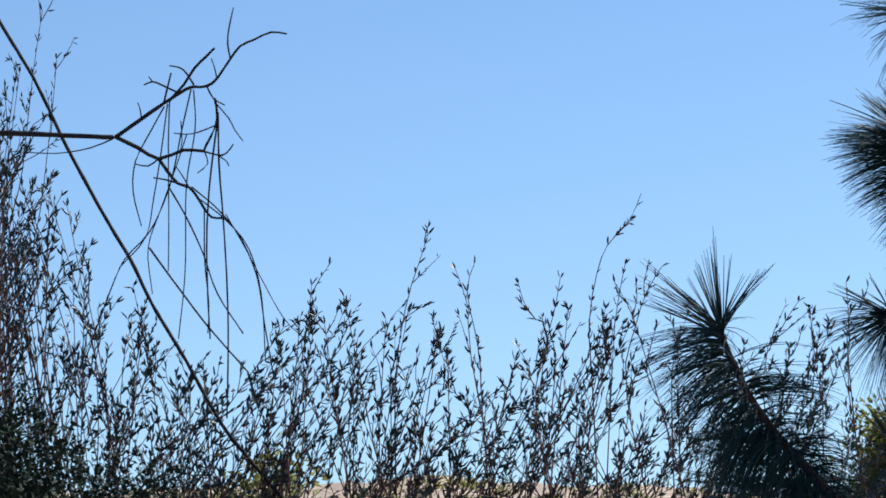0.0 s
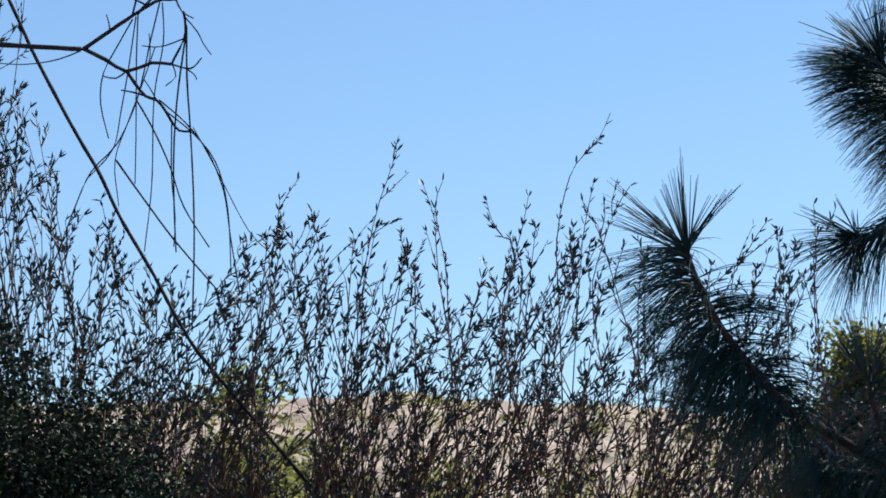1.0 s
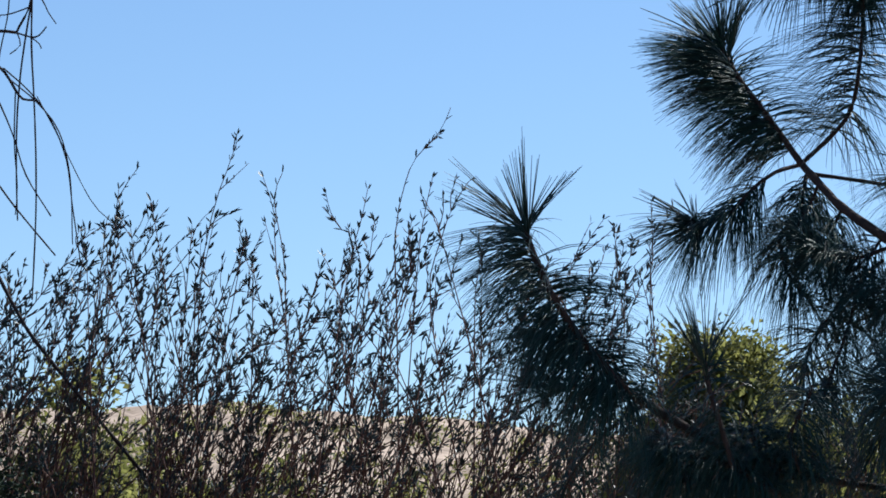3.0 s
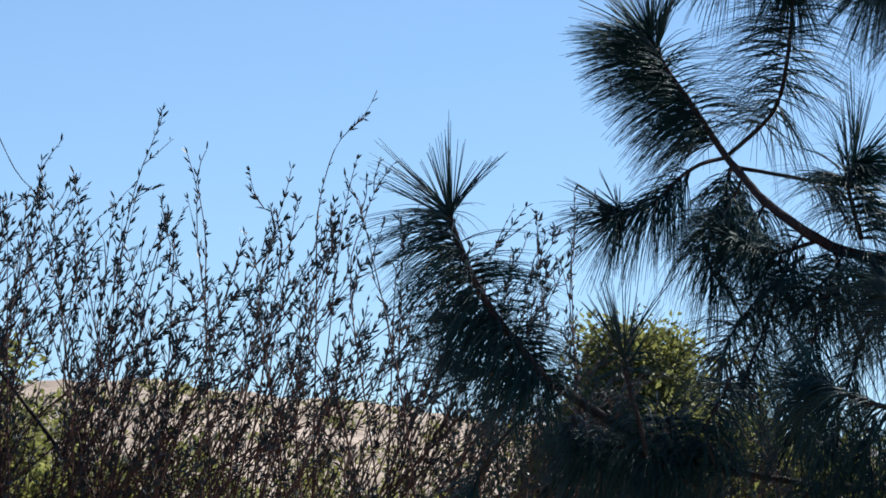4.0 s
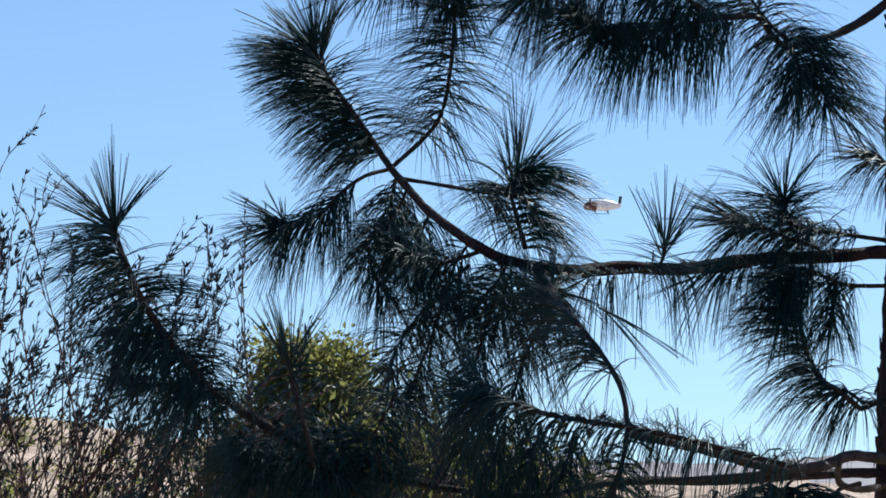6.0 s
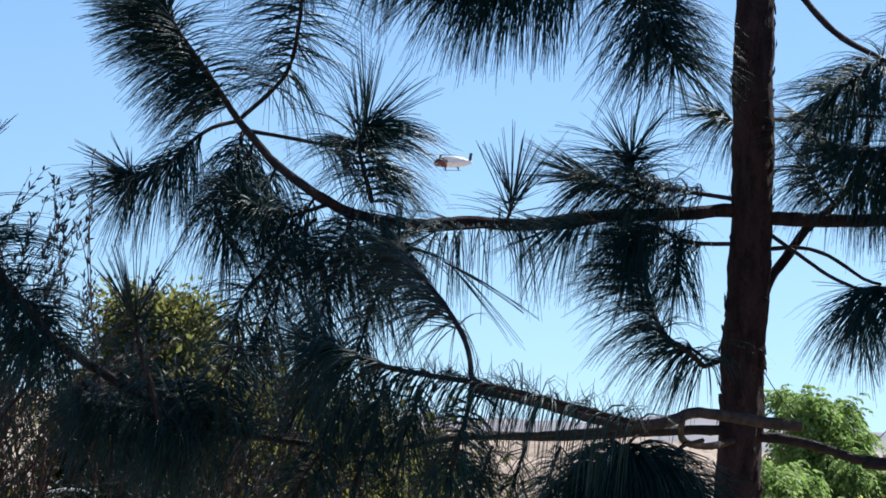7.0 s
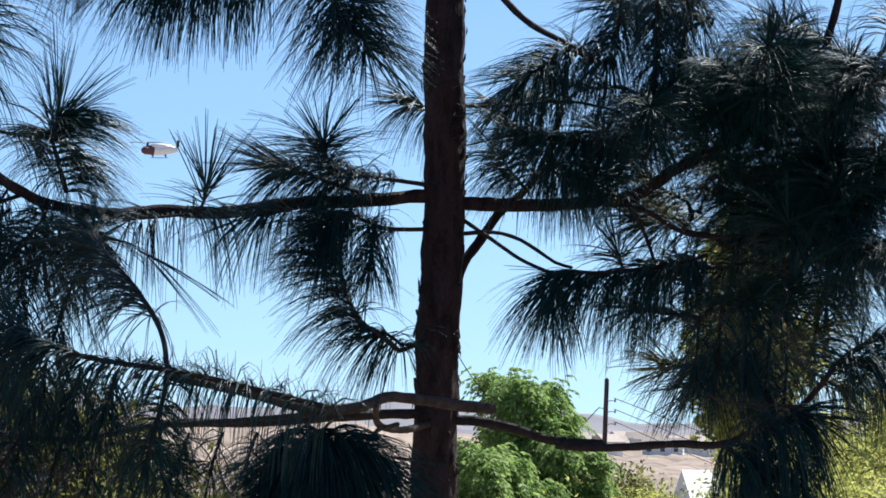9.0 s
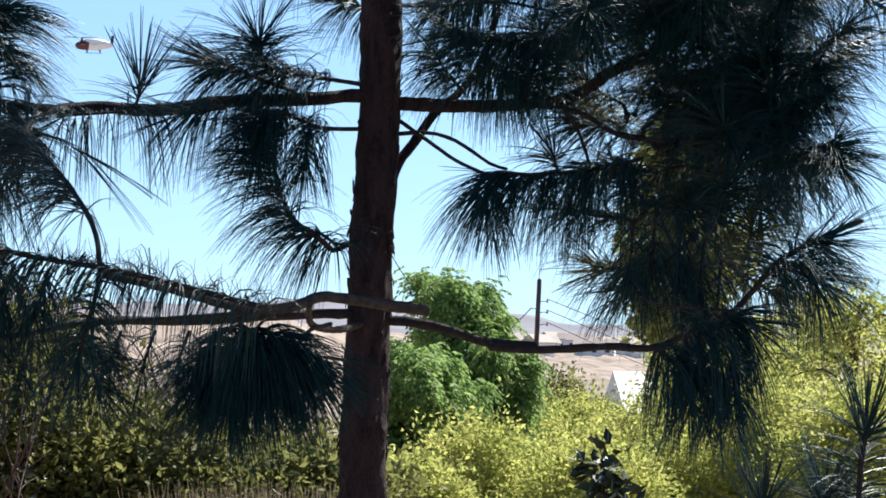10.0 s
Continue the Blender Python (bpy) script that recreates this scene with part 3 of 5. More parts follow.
shoot(pine, [(0.447, 12.300, 2.120), (0.429, 12.300, 2.042), (0.408, 12.300, 1.955)], 0.006, 0.005, 160, length=0.27, lean=(0, -0.4), sag=1.4, tip=8)
shoot(pine, [(0.360, 12.800, 2.540), (0.300, 12.600, 2.340), (0.220, 12.400, 2.130)], 0.006, 0.005, 220, length=0.27, lean=(-0.1, -0.4), sag=1.2, tip=10)
shoot(pine, [(0.536, 12.600, 2.560), (0.490, 12.500, 2.380), (0.420, 12.400, 2.150)], 0.006, 0.005, 220, length=0.27, lean=(-0.1, -0.4), sag=1.2, tip=10)
shoot(pine, [(0.740, 12.500, 2.510), (0.650, 12.450, 2.340), (0.580, 12.400, 2.130)], 0.006, 0.005, 200, length=0.27, lean=(-0.1, -0.4), sag=1.2, tip=10)
shoot(pine, [(0.562, 12.300, 2.083), (0.545, 12.300, 2.006), (0.524, 12.300, 1.919)], 0.006, 0.005, 160, length=0.27, lean=(0, -0.4), sag=1.4, tip=8)
shoot(pine, [(0.678, 12.300, 2.057), (0.660, 12.300, 1.979), (0.639, 12.300, 1.892)], 0.006, 0.005, 160, length=0.27, lean=(0, -0.4), sag=1.4, tip=8)
shoot(pine, [(0.794, 12.300, 2.036), (0.776, 12.300, 1.958), (0.755, 12.300, 1.871)], 0.006, 0.005, 160, length=0.27, lean=(0, -0.4), sag=1.4, tip=8)
shoot(pine, [(3.226, 12.100, 2.025), (3.306, 12.100, 2.115), (3.386, 12.100, 2.166), (3.487, 12.100, 2.197)], 0.008, 0.007, 360, length=0.28, sag=0.9, tip=20)
shoot(pine, [(3.279, 12.000, 2.106), (3.379, 12.000, 2.095), (3.440, 12.000, 2.047)], 0.007, 0.006, 260, length=0.28, sag=1.0, tip=30)
shoot(pine, [(0.937, 12.300, 1.864), (0.929, 12.300, 1.796), (0.959, 12.300, 1.700), (0.980, 12.300, 1.623)], 0.01, 0.008, 220, length=0.25, sag=1.2, tip=10)
shoot(pine, [(0.475, 12.300, 1.813), (0.419, 12.300, 1.732), (0.382, 12.300, 1.655)], 0.007, 0.006, 140, length=0.22, sag=1.0, tip=20)
shoot(pine, [(0.226, 12.300, 1.845), (0.168, 12.300, 1.882), (0.091, 12.300, 1.919)], 0.008, 0.006, 210, length=0.28, sag=1.2, tip=20)
shoot(pine, [(0.054, 12.400, 1.872), (-0.003, 12.400, 1.823), (-0.059, 12.400, 1.745)], 0.008, 0.006, 210, length=0.28, sag=1.2, tip=20)
shoot(pine, [(1.451, 11.900, 1.846), (1.414, 11.900, 1.813), (1.377, 11.900, 1.751)], 0.008, 0.006, 330, length=0.3, lean=(-0.19, -0.35), sag=1.1, tip=30)
shoot(pine, [(1.470, 11.900, 1.856), (1.470, 11.900, 1.820), (1.472, 11.900, 1.752)], 0.008, 0.006, 330, length=0.3, lean=(0.0, -0.35), sag=1.1, tip=30)
shoot(pine, [(1.489, 11.900, 1.847), (1.527, 11.900, 1.812), (1.567, 11.900, 1.744)], 0.008, 0.006, 330, length=0.3, lean=(0.19, -0.35), sag=1.1, tip=30)
shoot(pine, [(1.442, 11.900, 1.837), (1.371, 11.900, 1.781), (1.302, 11.900, 1.693)], 0.008, 0.006, 330, length=0.3, lean=(-0.35, -0.35), sag=1.1, tip=30)
shoot(pine, [(1.508, 11.900, 1.828), (1.575, 11.900, 1.788), (1.643, 11.900, 1.717)], 0.008, 0.006, 330, length=0.3, lean=(0.35, -0.35), sag=1.1, tip=30)
shoot(pine, [(1.470, 11.900, 1.837), (1.481, 11.900, 1.764), (1.492, 11.900, 1.658)], 0.008, 0.006, 330, length=0.3, lean=(0.04, -0.35), sag=1.1, tip=30)
shoot(pine, [(1.451, 11.900, 1.818), (1.415, 11.900, 1.729), (1.379, 11.900, 1.610)], 0.008, 0.006, 330, length=0.3, lean=(-0.19, -0.35), sag=1.1, tip=30)
shoot(pine, [(2.006, 13.000, 2.756), (1.812, 12.940, 2.775), (1.682, 12.880, 2.786), (1.597, 12.820, 2.798), (1.565, 12.760, 2.849), (1.553, 12.700, 2.884)], 0.009, 0.006, 420, length=0.28, sag=1.0, u0=0.25, lean=(-0.3, 0.05), tip=60, tip_len=0.26)
shoot(pine, [(1.692, 12.800, 2.713), (1.570, 12.800, 2.752), (1.469, 12.800, 2.790), (1.408, 12.800, 2.799)], 0.008, 0.005, 380, length=0.27, sag=0.9, tip=40)
shoot(pine, [(2.007, 13.000, 2.598), (1.812, 12.925, 2.592), (1.720, 12.850, 2.616), (1.629, 12.775, 2.634), (1.540, 12.700, 2.583)], 0.009, 0.006, 320, length=0.28, sag=1.2, u0=0.3, tip=20, lean=(-0.2, -0.2))
shoot(pine, [(1.660, 12.700, 2.625), (1.580, 12.700, 2.584), (1.560, 12.700, 2.493)], 0.007, 0.005, 240, length=0.26, sag=1.2, tip=20, lean=(-0.2, -0.2))
shoot(pine, [(1.754, 12.800, 2.593), (1.744, 12.800, 2.512), (1.735, 12.800, 2.432)], 0.006, 0.005, 150, length=0.2, sag=1.4, tip=10, lean=(0, -0.5))
limb(pine, [(2.014, 13.000, 2.197), (1.908, 12.933, 2.165), (1.854, 12.867, 2.146), (1.808, 12.800, 2.175)], 0.01, 0.009)
shoot(pine, [(1.818, 12.800, 2.167), (1.757, 12.800, 2.211), (1.696, 12.800, 2.254), (1.645, 12.800, 2.359), (1.617, 12.800, 2.470), (1.603, 12.800, 2.500)], 0.01, 0.007, 420, length=0.3, lean=(-0.55, -0.25), sag=0.8, u0=0.15, tip=20)
shoot(pine, [(0.299, 12.800, 2.809), (0.264, 12.800, 2.728), (0.252, 12.800, 2.627)], 0.006, 0.004, 120, length=0.28, sag=1.5, tip=8, lean=(0, -0.2))
shoot(pine, [(0.441, 12.800, 2.711), (0.383, 12.800, 2.609), (0.365, 12.800, 2.478)], 0.006, 0.004, 120, length=0.28, sag=1.5, tip=8, lean=(0, -0.2))
shoot(pine, [(0.543, 12.800, 2.663), (0.574, 12.800, 2.572), (0.556, 12.800, 2.441)], 0.006, 0.004, 120, length=0.28, sag=1.5, tip=8, lean=(0, -0.2))
shoot(pine, [(0.217, 12.800, 2.899), (0.178, 12.800, 2.807), (0.115, 12.800, 2.725)], 0.006, 0.004, 120, length=0.28, sag=1.5, tip=8, lean=(0, -0.2))
shoot(pine, [(0.080, 12.800, 2.705), (0.101, 12.800, 2.604), (0.163, 12.800, 2.505)], 0.006, 0.004, 120, length=0.28, sag=1.5, tip=8, lean=(0, -0.2))
shoot(pine, [(0.495, 12.400, 1.826), (0.471, 12.350, 1.764), (0.446, 12.300, 1.687)], 0.006, 0.005, 44, length=0.26, sag=1.5, tip=6, lean=(0, -0.3))
shoot(pine, [(0.630, 12.400, 1.829), (0.606, 12.350, 1.766), (0.580, 12.300, 1.689)], 0.006, 0.005, 44, length=0.26, sag=1.5, tip=6, lean=(0, -0.3))
shoot(pine, [(0.765, 12.400, 1.831), (0.741, 12.350, 1.768), (0.714, 12.300, 1.691)], 0.006, 0.005, 44, length=0.26, sag=1.5, tip=6, lean=(0, -0.3))
shoot(pine, [(0.882, 12.400, 1.833), (0.857, 12.350, 1.770), (0.830, 12.300, 1.693)], 0.006, 0.005, 44, length=0.26, sag=1.5, tip=6, lean=(0, -0.3))
shoot(pine, [(1.058, 12.400, 1.836), (1.031, 12.350, 1.773), (1.004, 12.300, 1.695)], 0.006, 0.005, 44, length=0.26, sag=1.5, tip=6, lean=(0, -0.3))
shoot(pine, [(1.175, 12.400, 1.838), (1.148, 12.350, 1.775), (1.120, 12.300, 1.697)], 0.006, 0.005, 44, length=0.26, sag=1.5, tip=6, lean=(0, -0.3))
shoot(pine, [(1.293, 12.400, 1.840), (1.266, 12.350, 1.777), (1.237, 12.300, 1.699)], 0.006, 0.005, 44, length=0.26, sag=1.5, tip=6, lean=(0, -0.3))
shoot(pine, [(0.285, 12.800, 3.959), (0.123, 12.800, 3.876), (-0.018, 12.800, 3.823), (-0.100, 12.800, 3.833)], 0.008, 0.006, 460, length=0.28, lean=(0, -0.4), sag=1.2, tip=25)
shoot(pine, [(0.492, 12.900, 3.957), (0.411, 12.900, 3.832), (0.375, 12.900, 3.708), (0.372, 12.900, 3.584)], 0.008, 0.006, 380, length=0.27, lean=(0, -0.5), sag=1.2, tip=10)
shoot(pine, [(0.105, 13.000, 3.073), (0.043, 13.000, 3.160), (-0.052, 13.000, 3.288), (-0.111, 13.000, 3.373)], 0.006, 0.006, 260, length=0.25, lean=(0.35, -0.1), side=0.7, sag=0.5, tip=20)
shoot(pine, [(1.860, 12.850, 2.166), (1.808, 12.850, 2.205), (1.756, 12.850, 2.213)], 0.006, 0.005, 170, length=0.28, lean=(0, -0.6), side=0.7, sag=1.2, tip=6)
limb(pine, [(2.000, 13.000, 3.663), (1.867, 12.933, 3.558), (1.735, 12.867, 3.484), (1.574, 12.800, 3.438), (1.505, 12.733, 3.472), (1.437, 12.667, 3.527), (1.259, 12.600, 3.500)], 0.018, 0.01)
shoot(pine, [(1.429, 12.600, 3.517), (1.253, 12.540, 3.490), (1.109, 12.480, 3.447), (0.947, 12.420, 3.416), (0.844, 12.360, 3.445), (0.781, 12.300, 3.489)], 0.01, 0.007, 1000, length=0.3, lean=(-0.1, -0.35), sag=1.2, u0=0.12, tip=50)
shoot(pine, [(1.239, 12.400, 3.502), (1.140, 12.400, 3.559), (1.042, 12.400, 3.577)], 0.009, 0.007, 420, length=0.3, sag=1.3, tip=30, lean=(0, -0.3))
shoot(pine, [(0.983, 12.400, 3.596), (0.825, 12.400, 3.612), (0.669, 12.400, 3.570), (0.611, 12.400, 3.539)], 0.009, 0.007, 420, length=0.3, sag=1.2, tip=30, lean=(0, -0.2))
shoot(pine, [(1.530, 12.600, 3.455), (1.570, 12.600, 3.386), (1.591, 12.600, 3.326), (1.601, 12.600, 3.276)], 0.009, 0.008, 480, length=0.3, lean=(0, 0), sag=0.9, tip=12)
shoot(pine, [(1.640, 12.600, 3.437), (1.640, 12.600, 3.357), (1.671, 12.600, 3.277), (1.692, 12.600, 3.198)], 0.007, 0.006, 300, length=0.28, lean=(0.1, 0), sag=0.9, tip=10)
shoot(pine, [(1.552, 12.700, 3.449), (1.491, 12.700, 3.508), (1.430, 12.700, 3.588), (1.389, 12.700, 3.668)], 0.008, 0.006, 300, length=0.28, sag=0.9, tip=30)
shoot(pine, [(0.367, 12.900, 3.780), (0.287, 12.900, 3.717), (0.165, 12.900, 3.673), (0.084, 12.900, 3.651)], 0.007, 0.005, 260, length=0.26, sag=1.1, tip=25)
limb(pine, [(2.098, 13.000, 2.694), (2.273, 12.980, 2.691), (2.481, 12.960, 2.695), (2.604, 12.940, 2.710), (2.695, 12.920, 2.711), (2.764, 12.900, 2.747), (2.886, 12.880, 2.832), (3.072, 12.860, 2.930), (3.235, 12.840, 3.079), (3.357, 12.820, 3.185), (3.436, 12.800, 3.332), (3.485, 12.780, 3.590), (3.500, 12.750, 3.950)], 0.026, 0.011, BARK)
limb(pine, [(2.680, 12.900, 2.697), (2.780, 12.867, 2.662), (2.900, 12.833, 2.590), (3.062, 12.800, 2.572)], 0.01, 0.007)
limb(pine, [(2.681, 12.800, 2.686), (2.735, 12.800, 2.605), (2.778, 12.800, 2.492), (2.790, 12.800, 2.431)], 0.008, 0.005)
limb(pine, [(2.103, 13.100, 2.418), (2.130, 13.143, 2.484), (2.193, 13.186, 2.561), (2.273, 13.229, 2.672), (2.387, 13.271, 2.774), (2.468, 13.314, 2.886), (2.518, 13.357, 3.020), (2.556, 13.400, 3.176)], 0.019, 0.012, BARK)
limb(pine, [(2.110, 13.000, 2.584), (2.211, 12.975, 2.589), (2.312, 12.950, 2.561), (2.435, 12.925, 2.480), (2.494, 12.900, 2.460)], 0.008, 0.006)
limb(pine, [(2.109, 13.000, 2.632), (2.204, 12.933, 2.558), (2.299, 12.867, 2.484), (2.424, 12.800, 2.422)], 0.008, 0.006)
shoot(pine, [(2.831, 12.800, 2.473), (2.700, 12.775, 2.448), (2.549, 12.750, 2.433), (2.440, 12.725, 2.439), (2.395, 12.700, 2.423)], 0.009, 0.007, 480, length=0.31, sag=1.2, tip=3, lean=(-0.05, -0.75), side=0.5)
shoot(pine, [(2.423, 12.800, 2.432), (2.403, 12.800, 2.391), (2.390, 12.800, 2.329)], 0.007, 0.005, 130, length=0.29, sag=1.0, tip=10, lean=(-0.1, -0.5))
shoot(pine, [(2.663, 12.800, 2.459), (2.653, 12.800, 2.489), (2.642, 12.800, 2.520)], 0.006, 0.004, 60, length=0.2, sag=0.5, tip=30, tip_len=0.16)
shoot(pine, [(2.956, 12.700, 2.502), (2.852, 12.700, 2.469), (2.747, 12.700, 2.446)], 0.008, 0.006, 240, length=0.3, sag=1.5, tip=10, lean=(0, -0.5))
limb(pine, [(2.092, 13.000, 3.054), (2.267, 12.975, 3.057), (2.473, 12.950, 3.076), (2.595, 12.925, 3.057), (2.675, 12.900, 3.036)], 0.007, 0.005)
shoot(pine, [(2.516, 13.300, 3.111), (2.408, 13.300, 3.118), (2.322, 13.300, 3.084), (2.279, 13.300, 3.093)], 0.006, 0.005, 330, length=0.24, sag=1.2, tip=8, lean=(-0.1, -0.3))
shoot(pine, [(2.038, 13.200, 3.044), (1.974, 13.200, 3.070), (1.924, 13.200, 3.094)], 0.006, 0.005, 120, length=0.22, sag=1.2, tip=25, lean=(-0.3, -0.3))
shoot(pine, [(2.678, 12.800, 2.934), (2.531, 12.800, 2.919), (2.385, 12.800, 2.921), (2.301, 12.800, 2.943)], 0.012, 0.008, 620, length=0.28, sag=1.3, tip=40, lean=(-0.1, -0.3))
shoot(pine, [(2.339, 13.000, 2.753), (2.275, 13.000, 2.824), (2.231, 13.000, 2.896)], 0.007, 0.005, 280, length=0.23, sag=1.2, tip=8)
shoot(pine, [(2.401, 13.000, 2.838), (2.487, 13.000, 2.799), (2.551, 13.000, 2.780)], 0.007, 0.005, 300, length=0.25, sag=1.3, tip=20)
limb(pine, [(2.038, 13.000, 3.701), (2.118, 12.967, 3.594), (2.197, 12.933, 3.497), (2.255, 12.900, 3.421), (2.333, 12.867, 3.346), (2.443, 12.833, 3.283), (2.573, 12.800, 3.209)], 0.015, 0.01)
shoot(pine, [(2.553, 12.700, 3.198), (2.429, 12.700, 3.236), (2.346, 12.700, 3.173), (2.263, 12.700, 3.130)], 0.008, 0.006, 420, length=0.26, sag=1.1, tip=30)
shoot(pine, [(2.660, 12.800, 2.702), (2.575, 12.800, 2.766), (2.553, 12.800, 2.827)], 0.007, 0.005, 260, length=0.24, sag=1.2, tip=30)
shoot(pine, [(2.772, 12.700, 3.552), (2.764, 12.700, 3.304), (2.755, 12.700, 3.099), (2.743, 12.700, 2.934)], 0.012, 0.008, 400, length=0.27, lean=(0, -0.5), sag=1.2, tip=6)
shoot(pine, [(2.897, 12.700, 3.514), (2.872, 12.700, 3.307), (2.845, 12.700, 3.141)], 0.01, 0.007, 180, length=0.27, lean=(0, -0.5), sag=1.2, tip=10)
shoot(pine, [(2.667, 12.800, 3.522), (2.646, 12.800, 3.355), (2.604, 12.800, 3.209)], 0.01, 0.007, 280, length=0.26, lean=(-0.2, -0.5), sag=1.2, tip=10)
bunch(pine, (2.844, 12.900, 3.135), (0.16, 0.35, 0.22), 3, 190, 41)
bunch(pine, (3.081, 12.900, 2.913), (0.2, 0.4, 0.16), 6, 230, 42)
bunch(pine, (3.340, 12.900, 2.780), (0.2, 0.4, 0.15), 11, 280, 43)
bunch(pine, (3.129, 12.900, 2.559), (0.2, 0.4, 0.14), 3, 180, 44)
bunch(pine, (3.365, 12.900, 2.502), (0.18, 0.4, 0.12), 3, 190, 45)
bunch(pine, (3.046, 12.900, 2.327), (0.14, 0.4, 0.14), 3, 170, 46)
bunch(pine, (3.218, 12.900, 2.268), (0.16, 0.4, 0.12), 2, 170, 47)
bunch(pine, (2.741, 12.900, 2.882), (0.12, 0.35, 0.14), 4, 200, 48)
bunch(pine, (3.450, 12.900, 3.100), (0.2, 0.4, 0.14), 7, 280, 49)
bunch(pine, (3.470, 12.900, 2.760), (0.12, 0.4, 0.15), 10, 290, 50)
bunch(pine, (3.164, 12.900, 3.145), (0.2, 0.4, 0.16), 4, 240, 51)
bunch(pine, (3.640, 12.900, 3.240), (0.14, 0.4, 0.16), 8, 270, 58)
bunch(pine, (3.032, 12.900, 3.393), (0.3, 0.4, 0.2), 3, 200, 52)
bunch(pine, (3.40, 12.900, 2.54), (0.12, 0.4, 0.08), 4, 220, 53)
# clumps in sunlit colour, standing for bright trees seen through the crown
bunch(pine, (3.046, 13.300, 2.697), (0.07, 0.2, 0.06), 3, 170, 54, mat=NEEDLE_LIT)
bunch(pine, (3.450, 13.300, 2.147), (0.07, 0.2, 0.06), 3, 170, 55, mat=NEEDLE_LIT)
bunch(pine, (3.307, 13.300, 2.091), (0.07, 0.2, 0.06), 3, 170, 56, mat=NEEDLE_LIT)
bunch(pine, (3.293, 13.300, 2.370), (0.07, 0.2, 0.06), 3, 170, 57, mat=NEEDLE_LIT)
shoot(pine, [(3.459, 11.500, 1.105), (3.437, 11.500, 1.291), (3.444, 11.500, 1.459), (3.462, 11.500, 1.553)], 0.012, 0.009, 260, length=0.32, lean=(0, 0.1), sag=0.6, tip=60, tip_len=0.3)
shoot(pine, [(3.313, 11.600, 1.098), (3.331, 11.600, 1.211), (3.348, 11.600, 1.323)], 0.01, 0.008, 160, length=0.3, lean=(-0.1, 0.1), sag=0.7, tip=50)
shoot(pine, [(3.100, 11.600, 1.077), (3.118, 11.600, 1.171), (3.136, 11.600, 1.284)], 0.01, 0.008, 110, length=0.28, lean=(-0.1, 0.1), sag=0.7, tip=50)
# unseen upper crown, added to cast shade on the boughs below
limb(pine, [(2.046, 13.000, 4.250), (2.614, 13.000, 4.270), (3.182, 13.000, 4.500)], .022, .01)
bunch(pine, (3.182, 13.000, 4.500), (0.3, 0.3, 0.12), 5, 150, 900)
bunch(pine, (2.614, 13.000, 4.270), (0.3, 0.3, 0.12), 3, 150, 930)
limb(pine, [(2.046, 13.000, 4.370), (1.688, 13.329, 4.390), (1.329, 13.657, 4.620)], .022, .01)
bunch(pine, (1.329, 13.657, 4.620), (0.3, 0.3, 0.12), 5, 150, 901)
bunch(pine, (1.688, 13.329, 4.390), (0.3, 0.3, 0.12), 3, 150, 931)
limb(pine, [(2.046, 13.000, 4.490), (2.100, 12.393, 4.510), (2.153, 11.786, 4.740)], .022, .01)
bunch(pine, (2.153, 11.786, 4.740), (0.3, 0.3, 0.12), 5, 150, 902)
bunch(pine, (2.100, 12.393, 4.510), (0.3, 0.3, 0.12), 3, 150, 932)
limb(pine, [(2.046, 13.000, 4.610), (2.338, 13.381, 4.630), (2.630, 13.762, 4.860)], .022, .01)
bunch(pine, (2.630, 13.762, 4.860), (0.3, 0.3, 0.12), 5, 150, 903)
bunch(pine, (2.338, 13.381, 4.630), (0.3, 0.3, 0.12), 3, 150, 933)
limb(pine, [(2.046, 13.000, 4.730), (1.628, 12.926, 4.750), (1.209, 12.852, 4.980)], .022, .01)
bunch(pine, (1.209, 12.852, 4.980), (0.3, 0.3, 0.12), 5, 150, 904)
bunch(pine, (1.628, 12.926, 4.750), (0.3, 0.3, 0.12), 3, 150, 934)
limb(pine, [(2.046, 13.000, 4.850), (2.513, 12.703, 4.870), (2.980, 12.406, 5.100)], .022, .01)
bunch(pine, (2.980, 12.406, 5.100), (0.3, 0.3, 0.12), 5, 150, 905)
bunch(pine, (2.513, 12.703, 4.870), (0.3, 0.3, 0.12), 3, 150, 935)
limb(pine, [(2.046, 13.000, 4.970), (1.853, 13.720, 4.990), (1.659, 14.440, 5.220)], .022, .01)
bunch(pine, (1.659, 14.440, 5.220), (0.3, 0.3, 0.12), 5, 150, 906)
bunch(pine, (1.853, 13.720, 4.990), (0.3, 0.3, 0.12), 3, 150, 936)
limb(pine, [(2.046, 13.000, 5.090), (1.737, 12.404, 5.110), (1.428, 11.808, 5.340)], .022, .01)
bunch(pine, (1.428, 11.808, 5.340), (0.3, 0.3, 0.12), 5, 150, 907)
bunch(pine, (1.737, 12.404, 5.110), (0.3, 0.3, 0.12), 3, 150, 937)
limb(pine, [(2.046, 13.000, 5.210), (2.641, 13.217, 5.230), (3.235, 13.434, 5.460)], .022, .01)
bunch(pine, (3.235, 13.434, 5.460), (0.3, 0.3, 0.12), 5, 150, 908)
bunch(pine, (2.641, 13.217, 5.230), (0.3, 0.3, 0.12), 3, 150, 938)
limb(pine, [(2.046, 13.000, 5.330), (1.668, 13.156, 5.350), (1.289, 13.312, 5.580)], .022, .01)
bunch(pine, (1.289, 13.312, 5.580), (0.3, 0.3, 0.12), 5, 150, 909)
bunch(pine, (1.668, 13.156, 5.350), (0.3, 0.3, 0.12), 3, 150, 939)
limb(pine, [(2.046, 13.000, 5.450), (2.260, 12.545, 5.470), (2.473, 12.089, 5.700)], .022, .01)
bunch(pine, (2.473, 12.089, 5.700), (0.3, 0.3, 0.12), 5, 150, 910)
